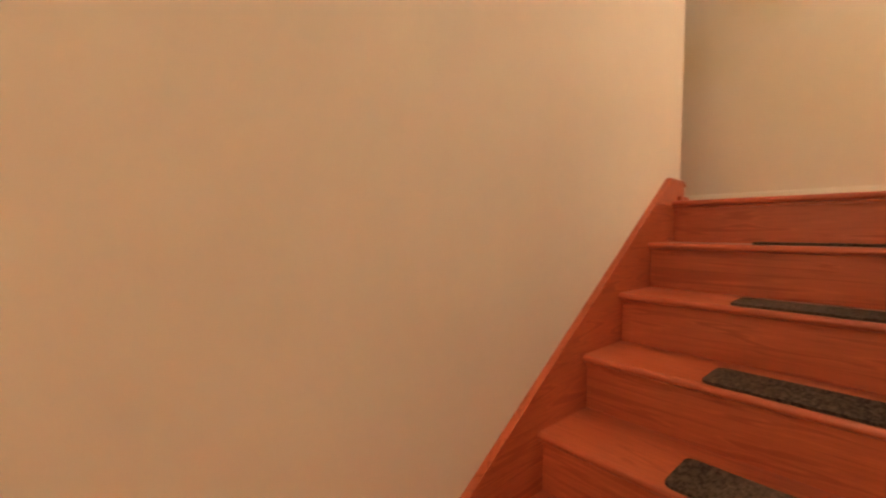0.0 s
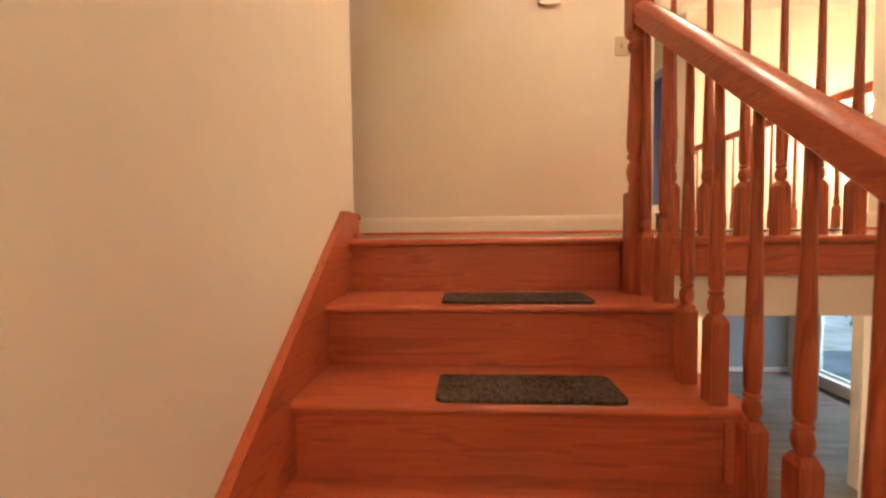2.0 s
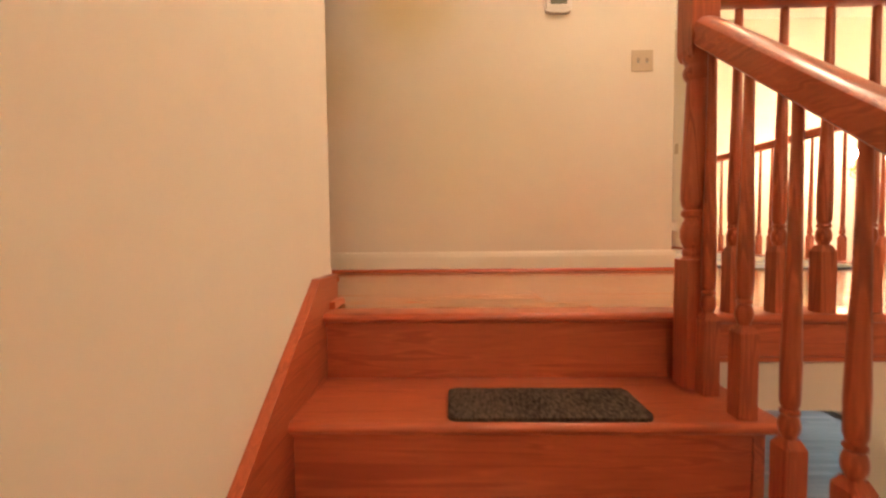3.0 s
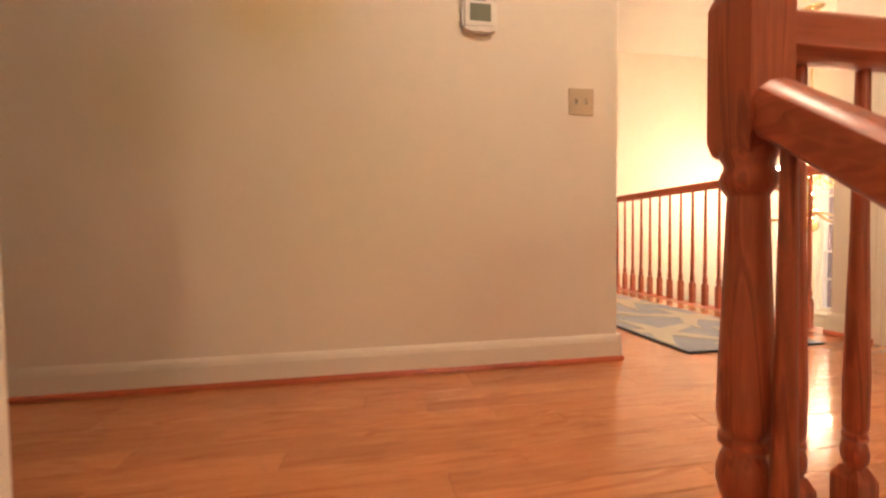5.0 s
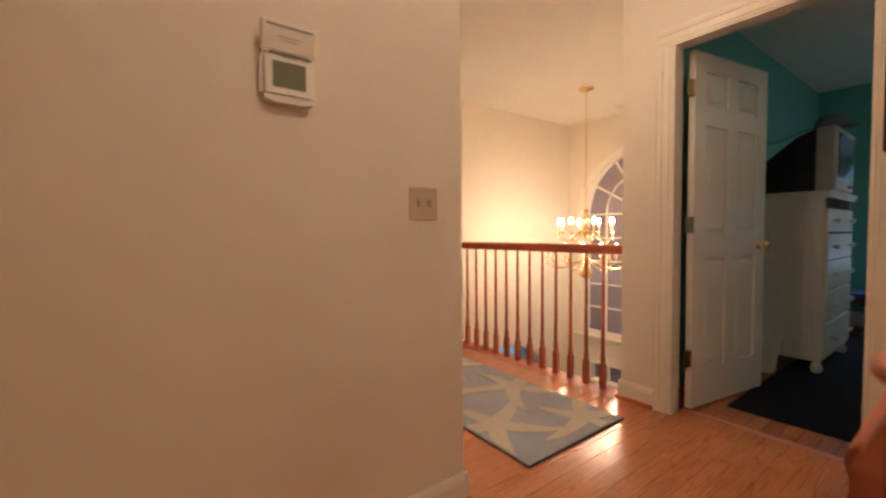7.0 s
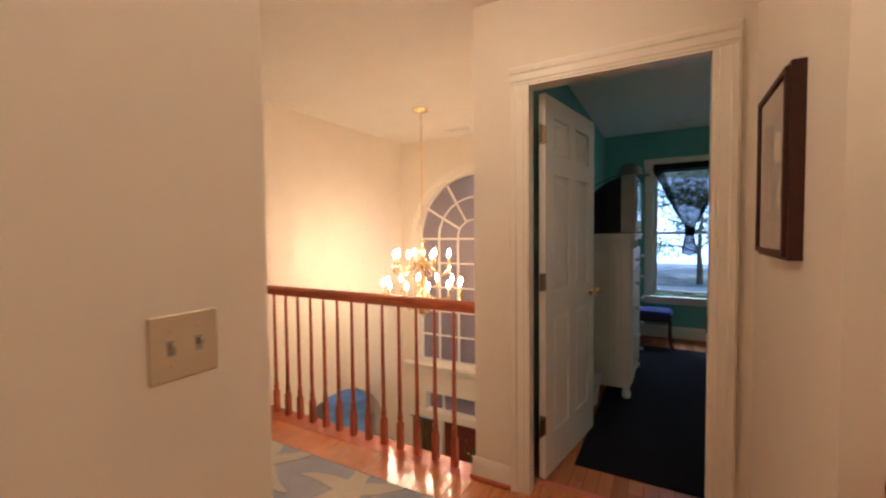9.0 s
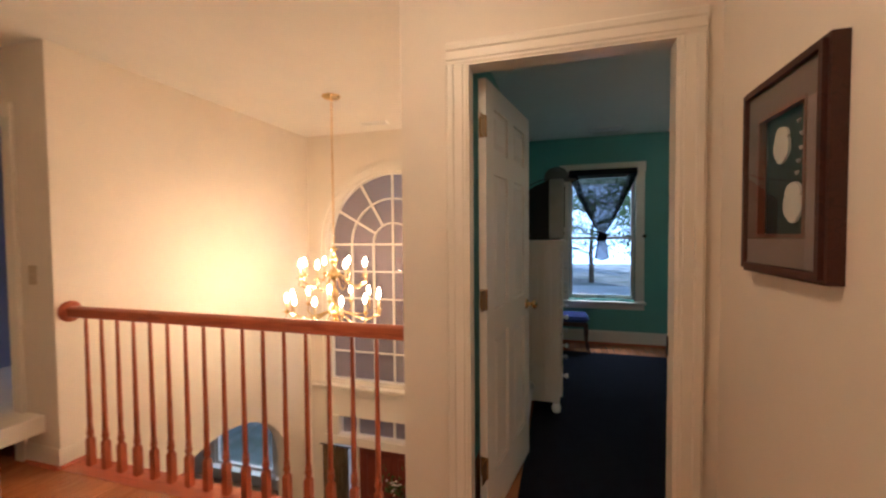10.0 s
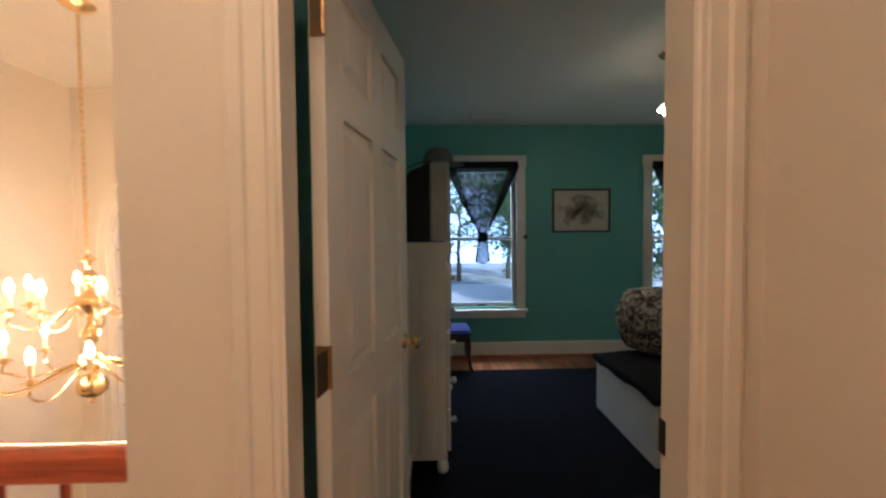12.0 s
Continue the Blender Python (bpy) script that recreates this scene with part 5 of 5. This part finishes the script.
# tube television on the chest
tv = thing("television", "old silver and black tube television standing on the chest", "television", at=(4.88, 0.01, CH))
TZ = 0.470
part("front_shell", box(-0.30, 0.610, 0.008, 0.30, 0.722, TZ, 0.012), M_TVSHELL, tv)
part("screen", box(-0.245, 0.604, 0.10, 0.245, 0.611, TZ - 0.045, 0.003), M_SCREEN, tv, "dark glass screen")
bk = bmesh.new()
ra = [bk.verts.new((x, 0.7225, z)) for x, z in ((-0.295, 0.012), (0.295, 0.012), (0.295, TZ - 0.008), (-0.295, TZ - 0.008))]
rm = [bk.verts.new((x, 0.83, z)) for x, z in ((-0.285, 0.004), (0.285, 0.004), (0.285, TZ - 0.05), (-0.285, TZ - 0.05))]
rb = [bk.verts.new((x, 1.06, z)) for x, z in ((-0.17, 0.004), (0.17, 0.004), (0.17, TZ - 0.20), (-0.17, TZ - 0.20))]
for a, b in ((ra, rm), (rm, rb)):
    for i in range(4):
        bk.faces.new((a[i], a[(i + 1) % 4], b[(i + 1) % 4], b[i]))
bk.faces.new(ra)
bk.faces.new(rb)
part("back_shell", bk, M_BLACKPL, tv, "black tapered back")
part("base", box(-0.24, 0.64, 0.0, 0.24, 0.98, 0.0078), M_BLACKPL, tv)
for i in range(5):
    part("button", box(0.10 + 0.03 * i, 0.603, 0.045, 0.12 + 0.03 * i, 0.6098, 0.060), M_BLACKPL, tv)

cap = thing("cap", "grey cloth baseball cap lying on the television", "cap", at=(4.72, 0.68, CH + TZ))
part("crown", lathe([(0.092, 0.0), (0.094, 0.025), (0.086, 0.060), (0.064, 0.090), (0.030, 0.104), (0.0, 0.106)], 20), M_CAP, cap, "", True)
br = bmesh.new()
rim = [(0.085 * math.cos(a), 0.085 * math.sin(a)) for a in [math.pi * (1.18 + 0.64 * i / 10) for i in range(11)]]
tip = [(0.10 * math.cos(a), -0.055 + 0.10 * math.sin(a)) for a in [math.pi * (1.08 + 0.84 * i / 10) for i in range(11)]]
prism(rim + tip[::-1], "z", 0.001, 0.006, br)
part("brim", br, M_CAP, cap)
part("button", lathe([(0.0, 0.105), (0.008, 0.106), (0.006, 0.111), (0.0, 0.112)], 10), M_CAP, cap, "", True)
cable = thing("television_cable", "thin black cable trailing over the television", "cable")
part("lead", sweep([(4.60, 0.72, CH + TZ + 0.003), (4.585, 0.80, CH + TZ - 0.01), (4.55, 0.92, CH + 0.40), (4.50, 1.03, CH + 0.38), (4.42, 1.09, CH + 0.36), (4.40, 1.118, CH + 0.10), (4.40, 1.118, 0.30)], circle(0.004, 6)), M_BLACKPL, cable, "", True)

# small waste bin between the door and the chest
wb = thing("waste_bin", "white tapered plastic waste bin on the bedroom floor", "bin", at=(4.26, 0.955, 0.0))
part("bin_body", lathe([(0.0, 0.0), (0.095, 0.0), (0.098, 0.01), (0.128, 0.25), (0.135, 0.255), (0.135, 0.262), (0.124, 0.262), (0.094, 0.015), (0.0, 0.012)], 28), M_WHITE, wb, "", True)

# upholstered stool by the window
stool = thing("stool", "dark wooden stool with a dull blue padded seat", "stool", at=(6.30, 0.60, 0.0))
part("seat", box(-0.20, -0.25, 0.345, 0.20, 0.25, 0.405, 0.022, seg=3), M_BLUESEAT, stool, "dull blue padded seat", True)
part("seat_rail", boxes((-0.185, -0.235, 0.295, 0.185, -0.210, 0.3445), (-0.185, 0.210, 0.295, 0.185, 0.235, 0.3445), (-0.185, -0.209, 0.295, -0.160, 0.209, 0.3445), (0.160, -0.209, 0.295, 0.185, 0.209, 0.3445)), M_MAHOG, stool)
for sx in (-1, 1):
    for sy in (-1, 1):
        pts = [(sx * 0.165, sy * 0.222, 0.335), (sx * 0.172, sy * 0.228, 0.25), (sx * 0.166, sy * 0.222, 0.15), (sx * 0.170, sy * 0.235, 0.06), (sx * 0.182, sy * 0.262, 0.0)]
        part("leg", sweep(pts, [(-0.016, -0.016), (0.016, -0.016), (0.016, 0.016), (-0.016, 0.016)], None, False, (1, 0, 0)), M_MAHOG, stool)

# bed with a black blanket, white side panels and a floral cushion
bedo = thing("bed", "low white bed under a black blanket", "bed")
BX0, BX1, BY0, BY1 = 4.43, 5.27, -2.45, -0.525
part("base", box(BX0 + 0.01, BY0, 0.03, BX1 - 0.01, BY1 - 0.012, 0.40), M_WHITE, bedo)
part("side_panel", box(BX0 + 0.012, BY1 - 0.0115, 0.012, BX1 - 0.012, BY1, 0.405, 0.004), M_WHITE, bedo, "white end panel")
part("side_panel", box(BX0, BY0, 0.012, BX0 + 0.0095, BY1, 0.405, 0.003), M_WHITE, bedo)
bl = bmesh.new()
nx, ny = 18, 34
grid_ = []
for i in range(nx + 1):
    row = []
    for j in range(ny + 1):
        x = BX0 - 0.02 + (BX1 - BX0 + 0.04) * i / nx
        y = BY0 + (BY1 + 0.02 - BY0) * j / ny
        e = min(i, nx - i) / nx * 3
        f = min(1.0, (ny - j) / ny * 12)
        h = 0.408 + 0.070 * min(1.0, e * 1.6 + 0.25) * (0.35 + 0.65 * f) + 0.006 * noise.noise((x * 7, y * 7, 0))
        row.append(bl.verts.new((x, y, h)))
    grid_.append(row)
for i in range(nx):
    for j in range(ny):
        bl.faces.new((grid_[i][j], grid_[i + 1][j], grid_[i + 1][j + 1], grid_[i][j + 1]))
rim = grid_[0][:] + [r[-1] for r in grid_[1:]] + grid_[-1][-2::-1] + [r[0] for r in grid_[-2:0:-1]]
dn = [bl.verts.new((v.co.x, v.co.y, 0.385 + 0.022 * noise.noise((v.co.x * 5, v.co.y * 5, 3)))) for v in rim]
for i in range(len(rim)):
    bl.faces.new((rim[i], rim[(i + 1) % len(rim)], dn[(i + 1) % len(rim)], dn[i]))
part("blanket", bl, M_BLANKET, bedo, "rumpled black blanket", True)


def cushion(name, label, at, w, h, d, tilt, mat, turn, lean):
    bm = bmesh.new()
    n = 14
    for sgn in (1, -1):
        g = []
        for i in range(n + 1):
            row = []
            for j in range(n + 1):
                u, v = 2 * i / n - 1, 2 * j / n - 1
                k = ((1 - u * u) * (1 - v * v)) ** 0.42
                pin = 1 - 0.20 * abs(u * v) ** 1.3
                row.append(bm.verts.new((u * w * pin, sgn * d * k, v * h * pin)))
            g.append(row)
        for i in range(n):
            for j in range(n):
                bm.faces.new((g[i][j], g[i + 1][j], g[i + 1][j + 1], g[i][j + 1]))
    bmesh.ops.remove_doubles(bm, verts=bm.verts, dist=1e-5)
    ob = part(name, bm, mat, None, "", True)
    ob.matrix_basis = pose(*at, tilt, lean, turn)
    tagged(ob, label, "cushion")


cushion("cushion", "plump black and cream floral pillow lying on the bed", (5.06, -0.985, 0.705), 0.385, 0.255, 0.17, 16, M_FLORAL, 78, -4)

bl_ = thing("bedroom_lamp", "small lit frosted bulb hanging under the bedroom ceiling", "ceiling lamp", at=(4.87, -0.835, 0.0))
part("canopy", lathe([(0.0, ZB - 0.001), (0.065, ZB - 0.001), (0.065, ZB - 0.012), (0.045, ZB - 0.030), (0.0, ZB - 0.034)], 20), M_BRASS, bl_, "", True)
part("stem", lathe([(0.0, ZB - 0.03), (0.009, ZB - 0.03), (0.009, 2.215), (0.0, 2.215)], 10), M_BRASS, bl_, "", True)
part("socket", lathe([(0.0, 2.218), (0.020, 2.218), (0.024, 2.200), (0.022, 2.178), (0.0, 2.178)], 14), M_BRASS, bl_, "", True)
# unseen frosted shade, added to hold the bulb's light off the ceiling
part("shade", lathe([(0.024, 2.196), (0.050, 2.185), (0.068, 2.150), (0.070, 2.146), (0.064, 2.150), (0.046, 2.180), (0.024, 2.190)], 20), M_FROST, bl_, "", True)
part("bulb", lathe([(0.0, 2.180), (0.014, 2.178), (0.018, 2.168), (0.030, 2.150), (0.033, 2.132), (0.026, 2.112), (0.012, 2.102), (0.0, 2.100)], 18), M_LAMP, bl_, "", True)

nr = thing("bedroom_rug", "flat navy area rug on the bedroom floor", "rug")
part("surface", box(3.335, -2.6, -0.0025, 6.165, 0.845, 0.0065, 0.003), M_NAVY, nr)


# ---------- window frames of the lower room ----------
def plain_window(n, x, y0, y1, z0, z1):
    w = tagged(thing("window_%d" % n, "broad low window with a white sill downstairs", "window"), kind="structure")
    part("frame", boxes((x + 0.02, y0, z0, x + 0.08, y0 + 0.05, z1), (x + 0.02, y1 - 0.05, z0, x + 0.08, y1, z1), (x + 0.02, y0 + 0.05, z0, x + 0.08, y1 - 0.05, z0 + 0.05), (x + 0.02, y0 + 0.05, z1 - 0.05, x + 0.08, y1 - 0.05, z1)), M_TRIM, w)
    part("window_sill", box(x - 0.12, y0 - 0.05, z0 - 0.03, x - 0.001, y1 + 0.05, z0 + 0.005, 0.006), M_TRIM, w)
    p = part("pane", box(x + 0.045, y0 + 0.05, z0 + 0.05, x + 0.05, y1 - 0.05, z1 - 0.05), M_GLASS, w)
    p.visible_shadow = False


# added lamps out of view that brighten the lower room and side room
daylight_fill("lower_window_fill_lamp", (7.75, 5.35, -0.05), (6.4, 5.35, -2.6), 2.6, 0.9, 70)
daylight_fill("side_room_fill_lamp", (5.75, 4.3, 2.5), (4.7, 4.3, 0.9), 0.7, 0.7, 20)
plain_window(4, 7.1, 4.0, 5.28, -2.78, -0.75)
plain_window(5, 7.1, 5.42, 6.7, -2.78, -0.75)


# ---------- outdoors ----------
setting("ground", box(-150, -150, -3.9, 150, 150, -3.5), M_GRASS, "lawn and pale drive around the house", "ground")

setting("driveway", box(24, -40, -3.505, 41, 40, -3.47), plain("pale_concrete", (0.60, 0.61, 0.62), 0.9, 0.0, 0.15, 0.8), "pale concrete drive crossing the lawn", "driveway")


def tree(x, y, h, spread, seed):
    rnd = random.Random(seed)
    t = thing("tree", "leafy broad tree standing on the lawn outside", "tree", "trees in the garden", at=(x, y, -3.5))
    tr = bmesh.new()
    sway = [(rnd.uniform(-.2, .2), rnd.uniform(-.2, .2)) for _ in range(7)]
    pts = [(sway[i][0] * i / 3, sway[i][1] * i / 3, h * 0.75 * i / 6) for i in range(7)]
    n = 9
    rings = []
    for i, p in enumerate(pts):
        r = 0.024 * h * (1 - 0.8 * i / 6)
        rings.append([tr.verts.new((p[0] + r * math.cos(2 * math.pi * k / n), p[1] + r * math.sin(2 * math.pi * k / n), p[2])) for k in range(n)])
    for a, b in zip(rings, rings[1:]):
        for k in range(n):
            tr.faces.new((a[k], a[(k + 1) % n], b[(k + 1) % n], b[k]))
    part("trunk", tr, M_BARK, t, "", True)
    tips = []
    lm = bmesh.new()
    for i in range(14):
        z0 = h * rnd.uniform(0.22, 0.68)
        a = rnd.uniform(0, 6.28)
        ln = spread * rnd.uniform(0.6, 1.0)
        q = [(0, 0, z0), (ln * .5 * math.cos(a), ln * .5 * math.sin(a), z0 + ln * .22), (ln * math.cos(a), ln * math.sin(a), z0 + ln * rnd.uniform(.15, .6))]
        sweep(q, circle(0.006 * h, 5), lm)
        tips += [q[1], q[2]]
    part("limbs", lm, M_BARK, t)
    tips += [(rnd.gauss(0, .25) * spread, rnd.gauss(0, .25) * spread, h * rnd.uniform(.6, 1.0)) for _ in range(10)]
    vs, fs = [], []
    for c in tips:
        rad = spread * rnd.uniform(.28, .5)
        for _ in range(150):
            d = Vector((rnd.gauss(0, 1), rnd.gauss(0, 1), rnd.gauss(0, .75))).normalized() * rad * rnd.random() ** 0.45
            p = Vector(c) + d
            e = Euler((rnd.uniform(0, 6), rnd.uniform(0, 6), rnd.uniform(0, 6))).to_matrix()
            sz = rnd.uniform(.07, .16)
            k = len(vs)
            vs += [p + e @ Vector(w) * sz for w in ((-1, 0, 0), (0, .55, .12), (1, 0, 0), (0, -.55, .12))]
            fs.append((k, k + 1, k + 2, k + 3))
    me = bpy.data.meshes.new("crown")
    me.from_pydata(vs, [], fs)
    me.materials.append(M_LEAF)
    cr = new("crown", me)
    cr.parent = t


for i, (x, y, h, sp) in enumerate(((30.0, -8.5, 9.0, 3.2), (44.0, -2.0, 11.5, 4.4), (46.0, -7.5, 12.0, 4.6), (25.0, 3.6, 7.0, 2.8), (15.0, 5.2, 6.0, 2.6), (17.0, 9.5, 6.2, 2.8), (26.0, -6.5, 10.5, 3.6), (33.0, -6.2, 11.0, 4.4), (14.5, 12.5, 9.0, 3.4),
                                     (22.0, 7.5, 7.0, 3.0), (11.2, 6.6, 3.4, 1.9), (12.6, 9.4, 3.8, 2.2), (10.6, 8.4, 3.0, 1.7), (13.8, 7.2, 4.2, 2.4), (21.0, -11.0, 9.0, 3.2), (13.5, 8.0, 8.5, 3.0))):
    tree(x, y, h, sp, 20 + i)
# added sheet with its own glow, brightens the view past the trees
setting("backdrop", box(70, -70, -3.5, 70.5, 70, 9), glow("glowing_distance", (0.52, 0.68, 1.0), 1.5), "self-lit pale blue sheet standing for the distance beyond the garden", "backdrop")


# ---------- oak strip floor of hall and gallery, board by board ----------
floor = tagged(thing("floor", "glossy red oak strip floor of hall and gallery", "floor"), kind="structure")
BW, GAP = 0.083, 0.0007
cache = {}


def plank(x0, x1, y0, y1):
    key = (round(x1 - x0, 3), round(y1 - y0, 3))
    if key not in cache:
        lx, ly = key
        bm = box(0, 0, -0.0185, lx - GAP, ly - GAP, 0, 0.0008)
        me = bpy.data.meshes.new("plank")
        bm.to_mesh(me)
        bm.free()
        me.materials.append(M_PLANK)
        cache[key] = me
    ob = new("plank", cache[key])
    ob.parent = floor
    ob.location = (x0, y0, -0.0002)
    ob.rotation_euler = (rnd.gauss(0, 0.0022), rnd.gauss(0, 0.0003), 0)


rnd = random.Random(11)


def lay(x0, x1, y0, y1):
    x = x0
    first = True
    while x < x1 - 0.01:
        ln = rnd.choice((0.4, 0.6, 0.8)) if first else rnd.choice((0.6, 0.8, 1.0, 1.2))
        first = False
        e = x + ln
        if x1 - e < 0.25:
            e = x1
        plank(x, min(e, x1), y0, y1)
        x = e


y = DY0
while y < DY1 - 0.005:
    plank(XD, 3.10, y, min(y + BW, DY1))
    y += BW
y = 0.085
while y < WY - 0.005:
    y1 = min(y + BW, WY)
    lay(-1.72 if y > 0.15 else 0.0, 2.05 if y < 0.10 else XD, y, y1)
    y = y1
while y < 4.99:
    y1 = min(y + BW, 5.0)
    lay(XG, 2.92 if PY + 0.02 < y < FY - 0.005 else (XD if y < PY + 0.02 else GX), y, y1)
    y = y1
